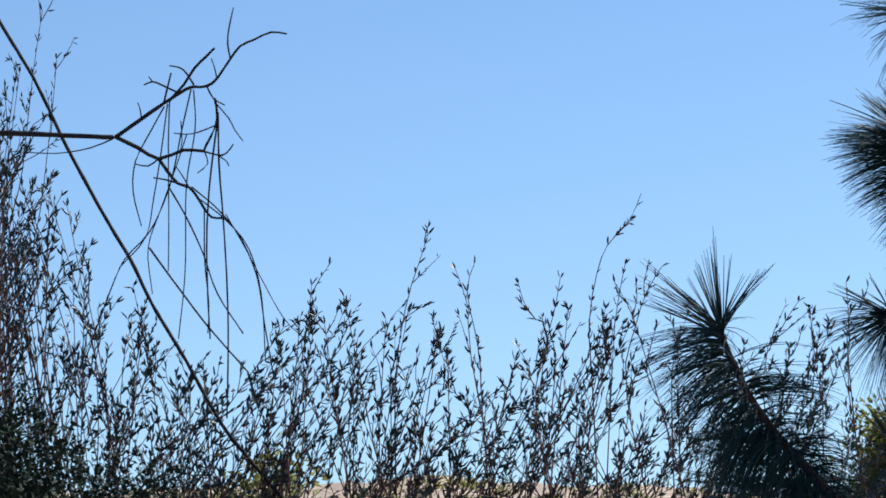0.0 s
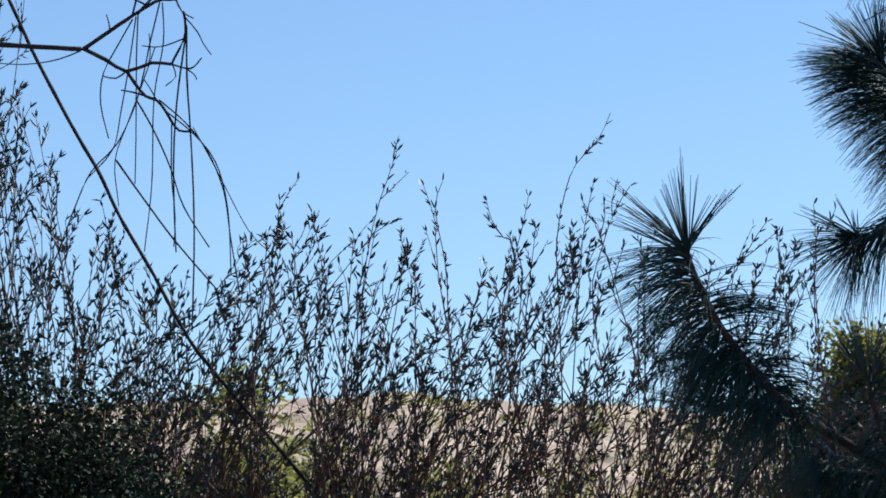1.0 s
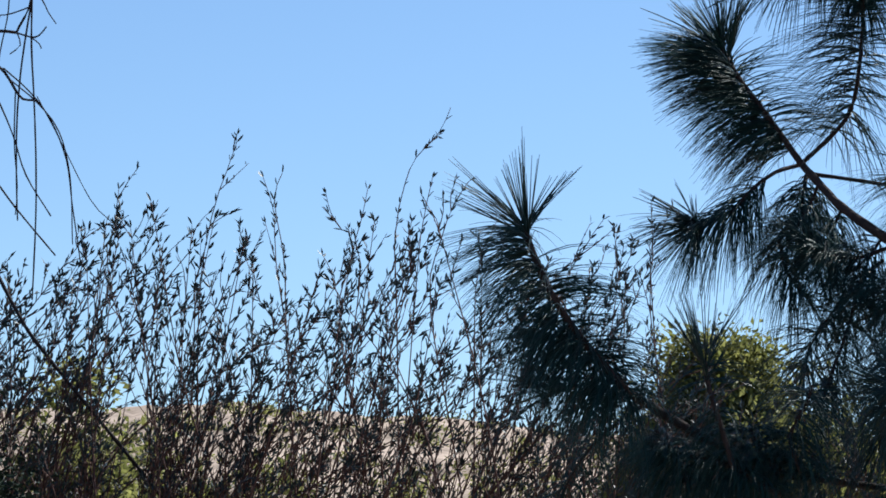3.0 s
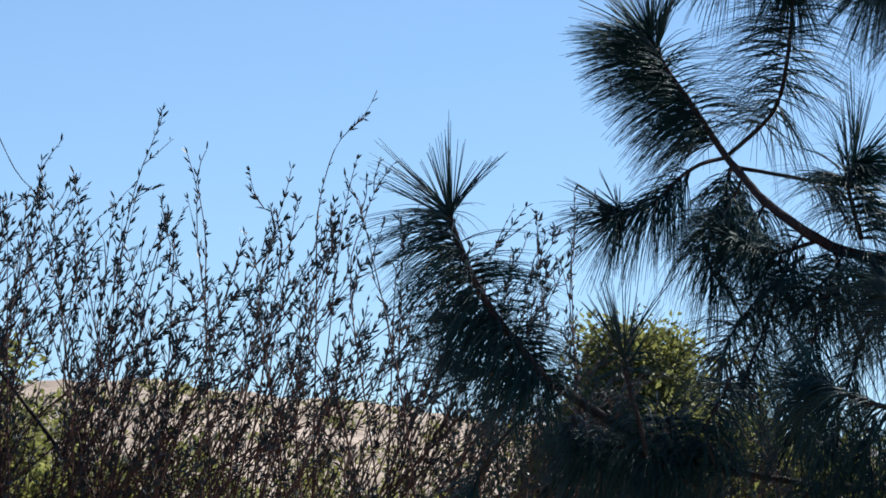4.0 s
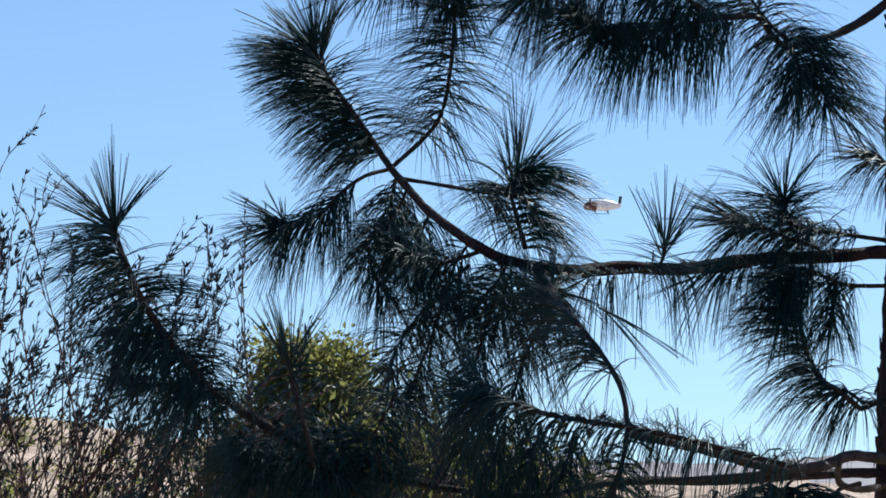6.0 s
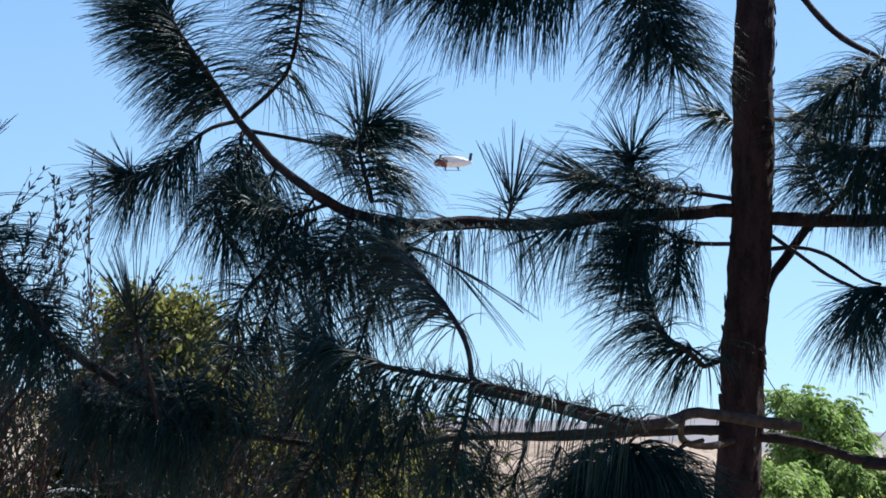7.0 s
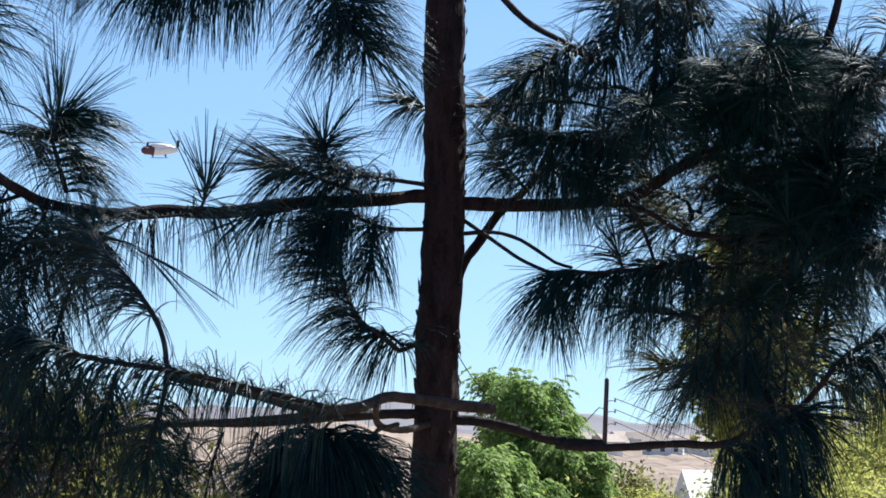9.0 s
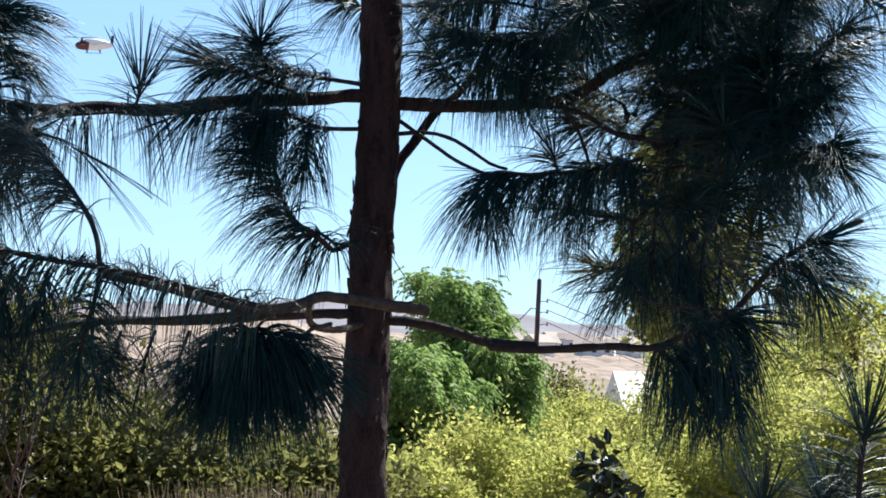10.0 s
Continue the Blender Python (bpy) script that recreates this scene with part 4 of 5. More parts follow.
bunch(pine, (2.260, 12.545, 5.470), (0.3, 0.3, 0.12), 3, 150, 940)
limb(pine, [(2.046, 13.000, 5.570), (2.164, 13.376, 5.590), (2.282, 13.752, 5.820)], .022, .01)
bunch(pine, (2.282, 13.752, 5.820), (0.3, 0.3, 0.12), 5, 150, 911)
bunch(pine, (2.164, 13.376, 5.590), (0.3, 0.3, 0.12), 3, 150, 941)


# ---- the willow thicket ----
rng_w = np.random.default_rng(77)
TOP = [(-7.338, 21.500, 5.111), (-6.387, 21.500, 5.278), (-5.957, 21.500, 5.047), (-5.655, 21.500, 4.858), (-5.458, 21.500, 4.500), (-5.326, 21.500, 4.285), (-5.228, 21.500, 3.882), (-4.985, 21.500, 3.613), (-4.827, 21.500, 3.590), (-4.639, 21.500, 3.290), (-4.429, 21.500, 3.283), (-4.221, 21.500, 3.208), (-3.934, 21.500, 3.593), (-3.725, 21.500, 3.602), (-3.587, 21.500, 3.597), (-3.417, 21.500, 3.454), (-3.136, 21.500, 3.683), (-2.959, 21.500, 3.234), (-2.703, 21.500, 3.226), (-2.462, 21.500, 3.319), (-2.286, 21.500, 3.550), (-2.050, 21.500, 3.508), (-1.780, 21.500, 3.532), (-1.487, 21.500, 3.219), (-1.218, 21.500, 3.277), (-0.885, 21.500, 3.299), (-0.581, 21.500, 3.489), (-0.366, 21.500, 3.014), (-0.081, 21.500, 2.706), (0.726, 21.500, 2.551)]


def stem(tree_stems, leaves, pts, r0, leafy=0.45, twigs=14, big=1.2, density=15):
    """One upright rod with long side twigs that bear narrow leaves, thickest at their ends."""
    p = smooth_path(pts, 0.06)
    tube(tree_stems, pts, r0, 0.0022, 5, 0.12, 0.08, rng_w)
    t, _, _ = frames_along(p)
    n = len(p)
    k = (n * (1 - leafy * 0.5 * rng_w.random(16))).astype(int).clip(1, n - 1)
    k[:8] = n - 1 - rng_w.integers(0, max(2, n // 12), 8)
    side = unit(np.cross(t[k], rng_w.standard_normal((16, 3))))
    leaf_set(leaves, p[k], t[k] * 0.9 + side * 0.55, big * rng_w.uniform(0.035, 0.06, 16), big * rng_w.uniform(0.009, 0.014, 16), rng_w)
    for _ in range(twigs):
        u = 1 - min(0.62, leafy * 1.3) * rng_w.random() ** 0.8
        i = min(n - 2, max(1, int(n * u)))
        q = p[i]
        out = unit(np.cross(t[i], rng_w.standard_normal(3)))
        d = unit(t[i] * 0.85 + out * rng_w.uniform(0.25, 0.75) + [0.12, 0, 0.15])
        ln = rng_w.uniform(0.12, 0.5) * (1.15 - 0.6 * u)
        e = q + d * ln + [0, 0, 0.06 * ln]
        mid = (q + e) / 2 + rng_w.normal(0, 0.014, 3)
        tube(tree_stems, [q, mid, e], 0.0040, 0.0017, 3, 0.1, 0.0, rng_w)
        m = max(3, round(density * (0.25 + 0.45 * u) * rng_w.uniform(0.5, 1.2)))
        v = 1 - 0.8 * rng_w.random((m, 1)) ** 1.9
        o = q + (mid - q) * np.minimum(1, 2 * v) + (e - mid) * np.maximum(0, 2 * v - 1)
        far_leaves(leaves, o, d * 1.0 + 0.42 * rng_w.standard_normal((m, 3)), big * rng_w.uniform(0.026, 0.056, m), big * rng_w.uniform(0.008, 0.0135, m), rng_w)


def willow(x, y, half, count, tips=(), label="", drop=0.6, lush=0.0):
    """A shrub of many rods that rise from one foot; tips: rods that end at known places."""
    z = float(ground_z(x, y)) - 0.03
    w = thing("willow_shrub", x, y, z, label or "thin leggy willow shrub with narrow grey-green leaves", "shrub", "willow thicket")
    tx, tz = np.array([q[0] for q in TOP]), np.array([q[2] for q in TOP])
    for i in range(round(count * 0.72)):
        ex = x + half * rng_w.uniform(-1.5, 1.5) + 0.15
        ey = y + rng_w.normal(0, 0.35)
        ez = np.interp(ex * 21.5 / ey, tx, tz) - 0.06 - drop * rng_w.random() ** 1.2 * 2.0
        foot = np.array([ex - 0.7 + rng_w.normal(0, 0.85), y + rng_w.normal(0, 0.2), z])
        end = np.array([ex, ey, max(ez, 1.6)])
        lean = end - foot
        m1 = foot + lean * [0.26, 0.3, 0.36] + rng_w.normal(0, 0.09, 3)
        m2 = foot + lean * [0.58, 0.65, 0.70] + rng_w.normal(0, 0.08, 3)
        st, lv = Soup(), Soup()
        stem(st, lv, [foot, m1, m2, end], rng_w.uniform(0.007, 0.013), rng_w.uniform(0.42, 0.62) + lush, rng_w.integers(11, 18), 1.3)
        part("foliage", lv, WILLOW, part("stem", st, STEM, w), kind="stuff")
    for i in range(round(count * 0.32)):
        ex = x + half * rng_w.uniform(-1.5, 1.5)
        foot = np.array([ex - 0.3 + rng_w.normal(0, 0.5), y + rng_w.normal(0, 0.3), z])
        end = np.array([ex + 0.1, y + rng_w.normal(0, 0.4), rng_w.uniform(1.5, 2.55)])
        lean = end - foot
        st, lv = Soup(), Soup()
        stem(st, lv, [foot, foot + lean * [0.2, 0.3, 0.4] + rng_w.normal(0, 0.07, 3), foot + lean * [0.6, 0.65, 0.72] + rng_w.normal(0, 0.06, 3), end], rng_w.uniform(0.006, 0.011), 0.48, rng_w.integers(9, 15), 1.1, 8)
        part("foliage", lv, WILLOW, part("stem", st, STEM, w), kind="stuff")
    for path in tips:
        foot = np.array([x + rng_w.normal(0, half * 0.3), y, z])
        pts = [foot, foot + (np.array(path[0]) - foot) * [0.45, 0.6, 0.6], *[np.array(q) for q in path]]
        st, lv = Soup(), Soup()
        stem(st, lv, pts, 0.009, 0.40, 9, 1.15, 11)
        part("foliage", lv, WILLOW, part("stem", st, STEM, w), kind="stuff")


willow(-6.3, 21.3, 0.6, 58, label="tall willow shrub with dense narrow leaves", lush=0.14, drop=0.5)
willow(-5.65, 21.6, 0.55, 50, [[(-6.272, 21.500, 3.450), (-6.191, 21.500, 3.971), (-6.110, 21.500, 4.527), (-6.048, 21.500, 4.981)], [(-5.877, 21.500, 3.436), (-5.740, 21.500, 4.128), (-5.677, 21.500, 4.614), (-5.616, 21.500, 5.031)]], label="tall willow shrub with dense narrow leaves", lush=0.14, drop=0.45)
willow(-5.1, 21.3, 0.5, 48, [[(-5.684, 21.500, 3.742), (-5.604, 21.500, 4.435), (-5.525, 21.500, 5.062), (-5.467, 21.500, 5.410)], [(-5.543, 21.500, 3.668), (-5.482, 21.500, 4.256), (-5.414, 21.500, 4.777), (-5.381, 21.500, 5.108)], [(-5.751, 21.500, 4.023), (-5.702, 21.500, 4.579), (-5.639, 21.500, 5.031)], [(-5.438, 21.500, 3.526), (-5.293, 21.500, 3.798), (-5.185, 21.500, 3.950)]], label="tall willow shrub with dense narrow leaves", lush=0.14, drop=0.5)
willow(-4.5, 21.9, 0.5, 42, label="tall willow shrub with dense narrow leaves", lush=0.14, drop=0.55)
willow(-3.75, 21.2, 0.45, 44)
willow(-3.15, 21.7, 0.45, 40, [[(-3.324, 21.500, 2.950), (-3.250, 21.500, 3.494), (-3.162, 21.500, 3.766), (-3.101, 21.500, 3.942)], [(-3.875, 21.500, 3.096), (-3.845, 21.500, 3.403), (-3.819, 21.500, 3.660)], [(-3.737, 21.500, 3.094), (-3.665, 21.500, 3.400), (-3.577, 21.500, 3.596)]])
willow(-2.55, 21.2, 0.4, 30, [[(-2.768, 21.300, 2.797), (-2.781, 21.300, 3.201), (-2.845, 21.300, 3.573), (-2.799, 21.300, 3.734)], [(-2.832, 21.300, 3.202), (-2.839, 21.300, 3.471), (-2.911, 21.300, 3.709)], [(-2.325, 21.300, 3.192), (-2.440, 21.300, 3.396), (-2.557, 21.300, 3.533)]])
willow(-2.05, 21.7, 0.4, 34, [[(-2.447, 21.300, 2.792), (-2.392, 21.300, 3.194), (-2.321, 21.300, 3.461), (-2.286, 21.300, 3.635)], [(-2.109, 21.300, 2.920), (-2.121, 21.300, 3.356), (-2.066, 21.300, 3.658), (-1.997, 21.300, 3.824), (-1.860, 21.300, 3.973), (-1.791, 21.300, 4.122)], [(-1.989, 21.300, 3.119), (-1.951, 21.300, 3.454), (-1.898, 21.300, 3.704)]])
willow(-1.5, 21.2, 0.4, 34, [[(-1.908, 21.300, 2.917), (-1.852, 21.300, 3.318), (-1.765, 21.300, 3.551), (-1.680, 21.300, 3.683)], [(-1.639, 21.300, 3.046), (-1.568, 21.300, 3.312), (-1.516, 21.300, 3.445)]])
willow(-0.95, 21.6, 0.4, 30, [[(-1.107, 21.300, 2.970), (-1.003, 21.300, 3.268), (-0.884, 21.300, 3.449)]])
willow(-0.45, 21.4, 0.4, 30, [[(-0.605, 21.300, 2.895), (-0.590, 21.300, 3.227), (-0.601, 21.300, 3.553)], [(-0.606, 21.300, 3.227), (-0.537, 21.300, 3.392), (-0.476, 21.300, 3.517)]])
willow(0.15, 21.8, 0.45, 26)
willow(0.8, 21.8, 0.45, 22)


# ---- the bare tree with hanging vines ----
def build_bare_tree():
    t = thing("bare_tree", -4.3, 11.2, 0.0, "leafless dark tree with thin forked twigs and hanging vines", "tree")
    rng = np.random.default_rng(5)

    def go(name, pts, r0, r1, label="", sides=6):
        s = Soup()
        tube(s, pts, r0, r1, sides, 0.03, 0.08, rng)
        return part(name, s, DRY_STEM, t, label)

    go("trunk", [(-4.3, 11.2, -0.05), (-4.27, 11.2, 1.2), (-4.2, 11.15, 2.4), (-4.22, 11.1, 3.6), (-4.1, 11.1, 4.6)], 0.075, 0.03, "slim dark trunk", 10)
    first = [(-3.484, 10.800, 3.320), (-3.159, 10.800, 3.287), (-2.890, 10.800, 3.277), (-2.694, 10.800, 3.262), (-2.535, 10.800, 3.250)]
    go("limb", [(-4.2, 11.1, 3.2)] + first, 0.016, 0.0075)
    for name, r0, r1, pts in (
        ("twig", 0.006, 0.004, [(-2.526, 10.800, 3.250), (-2.374, 10.800, 3.348), (-2.303, 10.800, 3.389), (-2.280, 10.800, 3.395)]),
        ("twig", 0.004, 0.0025, [(-2.280, 10.800, 3.395), (-2.239, 10.800, 3.395), (-2.205, 10.800, 3.420), (-2.164, 10.800, 3.477), (-2.133, 10.800, 3.514), (-2.089, 10.800, 3.533), (-2.036, 10.800, 3.553), (-1.989, 10.800, 3.546)]),
        ("twig", 0.0025, 0.0015, [(-2.164, 10.800, 3.477), (-2.172, 10.800, 3.523), (-2.167, 10.800, 3.571), (-2.152, 10.800, 3.634)]),
        ("twig", 0.004, 0.003, [(-2.356, 10.800, 3.356), (-2.311, 10.800, 3.403), (-2.275, 10.800, 3.454), (-2.239, 10.800, 3.487), (-2.214, 10.800, 3.511)]),
        ("twig", 0.003, 0.002, [(-2.280, 10.800, 3.402), (-2.302, 10.800, 3.438), (-2.323, 10.800, 3.456), (-2.354, 10.800, 3.463)]),
        ("twig", 0.003, 0.002, [(-2.374, 10.800, 3.348), (-2.364, 10.800, 3.388), (-2.350, 10.800, 3.440)]),
        ("twig", 0.003, 0.002, [(-2.335, 10.800, 3.382), (-2.382, 10.800, 3.406), (-2.408, 10.800, 3.416), (-2.435, 10.800, 3.408)]),
        ("twig", 0.002, 0.0015, [(-2.408, 10.800, 3.416), (-2.420, 10.800, 3.432)]),
        ("twig", 0.002, 0.0015, [(-2.445, 10.800, 3.308), (-2.448, 10.800, 3.330), (-2.455, 10.800, 3.353)]),
        ("twig", 0.002, 0.0015, [(-2.207, 10.800, 3.416), (-2.214, 10.800, 3.451), (-2.224, 10.800, 3.480)]),
        ("twig", 0.0025, 0.0018, [(-2.239, 10.800, 3.395), (-2.219, 10.800, 3.356), (-2.184, 10.800, 3.335)]),
        ("twig", 0.004, 0.003, [(-2.215, 10.800, 3.356), (-2.209, 10.800, 3.312), (-2.213, 10.800, 3.274), (-2.244, 10.800, 3.213), (-2.253, 10.800, 3.196)]),
        ("twig", 0.002, 0.0015, [(-2.209, 10.800, 3.338), (-2.172, 10.800, 3.293), (-2.155, 10.800, 3.258), (-2.130, 10.800, 3.222)]),
        ("twig", 0.002, 0.0015, [(-2.213, 10.800, 3.274), (-2.270, 10.800, 3.254), (-2.305, 10.800, 3.250), (-2.344, 10.800, 3.255)]),
        ("twig", 0.006, 0.004, [(-2.526, 10.800, 3.250), (-2.456, 10.800, 3.214), (-2.393, 10.800, 3.178), (-2.315, 10.800, 3.201), (-2.253, 10.800, 3.196)]),
        ("twig", 0.003, 0.0018, [(-2.253, 10.800, 3.196), (-2.209, 10.800, 3.182), (-2.183, 10.800, 3.186), (-2.160, 10.800, 3.213)]),
        ("twig", 0.002, 0.0015, [(-2.209, 10.800, 3.182), (-2.183, 10.800, 3.163), (-2.175, 10.800, 3.147)]),
        ("twig", 0.0025, 0.0018, [(-2.393, 10.800, 3.178), (-2.426, 10.800, 3.157), (-2.465, 10.800, 3.164)]),
        ("twig", 0.005, 0.003, [(-2.393, 10.800, 3.178), (-2.368, 10.800, 3.141), (-2.334, 10.800, 3.100), (-2.299, 10.800, 3.086), (-2.273, 10.800, 3.054), (-2.253, 10.800, 3.019), (-2.230, 10.800, 2.992), (-2.195, 10.800, 2.989)]),
        ("twig", 0.003, 0.002, [(-2.334, 10.800, 3.100), (-2.374, 10.800, 3.113), (-2.409, 10.800, 3.120)]),
        ("twig", 0.002, 0.0015, [(-2.299, 10.800, 3.086), (-2.321, 10.800, 3.125), (-2.338, 10.800, 3.150)]),
        ("twig", 0.002, 0.0015, [(-2.250, 10.800, 3.195), (-2.240, 10.800, 3.157), (-2.272, 10.800, 3.130)]),
        ("twig", 0.002, 0.0012, [(-2.535, 10.800, 3.245), (-2.606, 10.800, 3.220), (-2.713, 10.800, 3.207), (-2.855, 10.800, 3.219)]),
    ):
        go(name, pts, r0 * 1.2, r1 * 1.25)
    # thin hanging strands
    for r, pts in (
        (0.0020, [(-2.374, 10.800, 3.336), (-2.414, 10.800, 3.268), (-2.465, 10.800, 3.174), (-2.474, 10.800, 3.079), (-2.450, 10.800, 2.974)]),
        (0.0018, [(-2.363, 10.800, 3.343), (-2.385, 10.800, 3.197), (-2.410, 10.800, 3.059), (-2.437, 10.800, 2.939), (-2.514, 10.800, 2.855)]),
        (0.0018, [(-2.356, 10.800, 3.353), (-2.362, 10.800, 3.214), (-2.364, 10.800, 3.005), (-2.368, 10.800, 2.833)]),
        (0.0020, [(-2.289, 10.800, 3.385), (-2.319, 10.800, 3.264), (-2.360, 10.800, 3.092), (-2.424, 10.800, 2.956), (-2.505, 10.800, 2.872), (-2.560, 10.800, 2.753), (-2.633, 10.800, 2.565)]),
        (0.0018, [(-2.280, 10.800, 3.384), (-2.278, 10.800, 3.263), (-2.308, 10.800, 3.090), (-2.316, 10.800, 2.831), (-2.340, 10.800, 2.625)]),
        (0.0024, [(-2.210, 10.800, 3.269), (-2.234, 10.800, 3.105), (-2.247, 10.800, 2.932), (-2.247, 10.800, 2.759), (-2.242, 10.800, 2.622)]),
        (0.0024, [(-2.205, 10.800, 3.312), (-2.205, 10.800, 3.155), (-2.194, 10.800, 2.965), (-2.187, 10.800, 2.792), (-2.186, 10.800, 2.620), (-2.194, 10.800, 2.380)]),
        (0.0020, [(-2.290, 10.800, 3.086), (-2.212, 10.800, 3.017), (-2.144, 10.800, 2.928), (-2.094, 10.800, 2.806), (-2.074, 10.800, 2.668), (-2.047, 10.800, 2.495)]),
        (0.0018, [(-2.273, 10.800, 3.054), (-2.187, 10.800, 2.982), (-2.118, 10.800, 2.893), (-2.082, 10.800, 2.754), (-2.072, 10.800, 2.548)]),
        (0.0022, [(-2.364, 10.800, 3.092), (-2.309, 10.800, 2.995), (-2.259, 10.800, 2.881), (-2.217, 10.800, 2.758), (-2.140, 10.800, 2.635)]),
        (0.0026, [(-2.425, 10.800, 2.904), (-2.331, 10.800, 2.771), (-2.245, 10.800, 2.656), (-2.125, 10.800, 2.515)]),
        (0.0018, [(-2.253, 10.800, 3.019), (-2.255, 10.800, 2.863), (-2.244, 10.800, 2.725), (-2.249, 10.800, 2.639)]),
        (0.0016, [(-2.305, 10.800, 3.246), (-2.342, 10.800, 3.143), (-2.388, 10.800, 3.024), (-2.430, 10.800, 2.904), (-2.419, 10.800, 2.765)]),
        (0.0014, [(-2.322, 10.800, 3.290), (-2.319, 10.800, 3.229), (-2.327, 10.800, 3.192)]),
        (0.0014, [(-2.186, 10.800, 2.999), (-2.119, 10.800, 2.876), (-2.018, 10.800, 2.683), (-1.949, 10.800, 2.612)]),
    ):
        go("hanging_strand", pts, r * 1.3, r * 1.05, sides=5)


build_bare_tree()


def build_leaning_stem():
    """A long bare stem that leans out of the thicket."""
    up = [(-3.930, 21.000, 2.310), (-4.161, 21.000, 2.648), (-4.326, 21.000, 2.886), (-4.492, 21.000, 3.192), (-4.691, 21.000, 3.535), (-4.818, 21.000, 3.802), (-4.942, 21.000, 4.016), (-5.093, 21.000, 4.293), (-5.222, 21.000, 4.543), (-5.397, 21.000, 4.919), (-5.602, 21.000, 5.271), (-5.808, 21.000, 5.659), (-6.050, 21.000, 6.051)]
    foot = (up[0][0] + 1.45, 22.6, float(ground_z(up[0][0], 22.6)) - 0.05)
    t = thing("dead_sapling", *foot, "long bare dark stem leaning over the willow thicket", "dead stem")
    s = Soup()
    tube(s, [foot, (up[0][0] + 0.8, 22.1, up[0][2] * 0.5), (up[0][0] + 0.3, 21.6, up[0][2] * 0.82)] + up[1:], 0.0125, 0.0105, 8, 0.05, 0.08, rng_w)
    part("stem", s, DRY_STEM, t)


build_leaning_stem()


# ---- bushes, trees and hedges beyond ----
def bush(name, x, y, size, leaves, leaf, mat, seed, label, category="shrub", group="", lobes=40, loose=0.22):
    """A shrub: forked stems and lobes of small leaves over a lumpy crown."""
    rng = np.random.default_rng(seed)
    z = float(ground_z(x, y)) - 0.05
    b = thing(name, x, y, z, label, category, group)
    sx, sy, h = size
    st, lv = Soup(), Soup()
    for _ in range(lobes):
        d = unit(rng.standard_normal(3))
        d[2] = abs(d[2]) if rng.random() < 0.5 else d[2]
        c = np.array([x, y, z + h * 0.5]) + d * np.array([sx, sy, h * 0.46]) * rng.uniform(0.45, 0.95)
        f = np.array([x + rng.normal(0, sx * 0.12), y + rng.normal(0, sy * 0.12), z])
        tube(st, [f, f + (c - f) * [0.3, 0.3, 0.5] + rng.normal(0, 0.05, 3), c], 0.012 + 0.004 * h, 0.004, 5, 0.3, 0.05, rng)
        m = leaves * 11 // (20 * lobes)
        spread = min(sx, h) * loose
        o = c + rng.standard_normal((m, 3)) * spread * [1, 1, 0.8]
        far_leaves(lv, o, unit(o - c) * [1, 1, 0.7] + 0.7 * rng.standard_normal((m, 3)), leaf * rng.uniform(0.7, 1.6, m), leaf * rng.uniform(0.42, 0.75, m), rng)
    part("stem_cluster", st, STEM, b, kind="stuff")
    part("foliage", lv, mat, b, kind="stuff")
    return b


def broadleaf(x, y, h, wide, leaves, leaf, mat, seed, label, group="", spray=0.0, low=0.08):
    """A tree: tapered trunk, limbs, and a crown of leafy sprays with gaps."""
    rng = np.random.default_rng(seed)
    z = float(ground_z(x, y)) - 0.05
    t = thing("tree", x, y, z, label, "tree", group)
    s, lv = Soup(), Soup()
    top = np.array([x + rng.normal(0, 0.1), y, z + h * 0.9])
    tube(s, [(x, y, z), (x + 0.06, y, z + h * 0.3), (x - 0.05, y, z + h * 0.6), top.tolist()], 0.03 * h, 0.006 * h, 9, 0.2, 0.08, rng)
    part("trunk", s, BARK, t)
    s = Soup()
    n = 46
    for i in range(n):
        u = low + (0.96 - low) * (i + rng.random()) / n
        a = rng.uniform(0, 2 * math.pi)
        full = (u - 0.5 * (low + 0.76)) / (1.04 - 0.5 * (low + 0.76))
        reach = wide * max(0.04, 1 - full**2) ** 0.5 * rng.uniform(0.65, 1.05)
        o = np.array([x, y, z + h * u * 0.88])
        e = o + [math.cos(a) * reach, math.sin(a) * reach, h * rng.uniform(0.03, 0.13)]
        tube(s, [o, (o + e) / 2 + [0, 0, 0.05 * h], e], 0.007 * h, 0.002 * h, 5, 0.3, 0.05, rng)
        m = leaves // n
        v = rng.random((m, 1)) ** 0.6
        c = o + (e - o) * v + rng.standard_normal((m, 3)) * wide * 0.13 * [1, 1, 0.8] + [0, 0, h * 0.03]
        if spray:
            # feathered leaves: pairs of leaflets down an arching midrib
            m //= 9
            c = c[:m]
            d = unit(unit(c - o) * [1, 1, 0.4] + [0, 0, 0.25] + 0.35 * rng.standard_normal((m, 3)))
            w = unit(np.cross(d, [0, 0, 1.0]))
            for j in range(9):
                f = (j // 2 + 1) / 5
                base = c + d * spray * f - np.array([0, 0, 1.0]) * spray * 0.75 * f * f
                to = unit(d * 0.7 + w * ((-1) ** j * 0.8 if j < 8 else 0) + [0, 0, -0.55 - 0.6 * f])
                far_leaves(lv, base, to, leaf * rng.uniform(0.7, 1.15, m), leaf * rng.uniform(0.32, 0.46, m), rng)
            continue
        far_leaves(lv, c, unit(c - o) + [0, 0, -0.5] + 0.6 * rng.standard_normal((m, 3)), leaf * rng.uniform(0.6, 1.3, m), leaf * rng.uniform(0.36, 0.55, m), rng)
    part("limb_work", s, STEM, t, kind="stuff")
    part("crown", lv, mat, t, kind="stuff")


def place(q):
    return q[0], q[1]


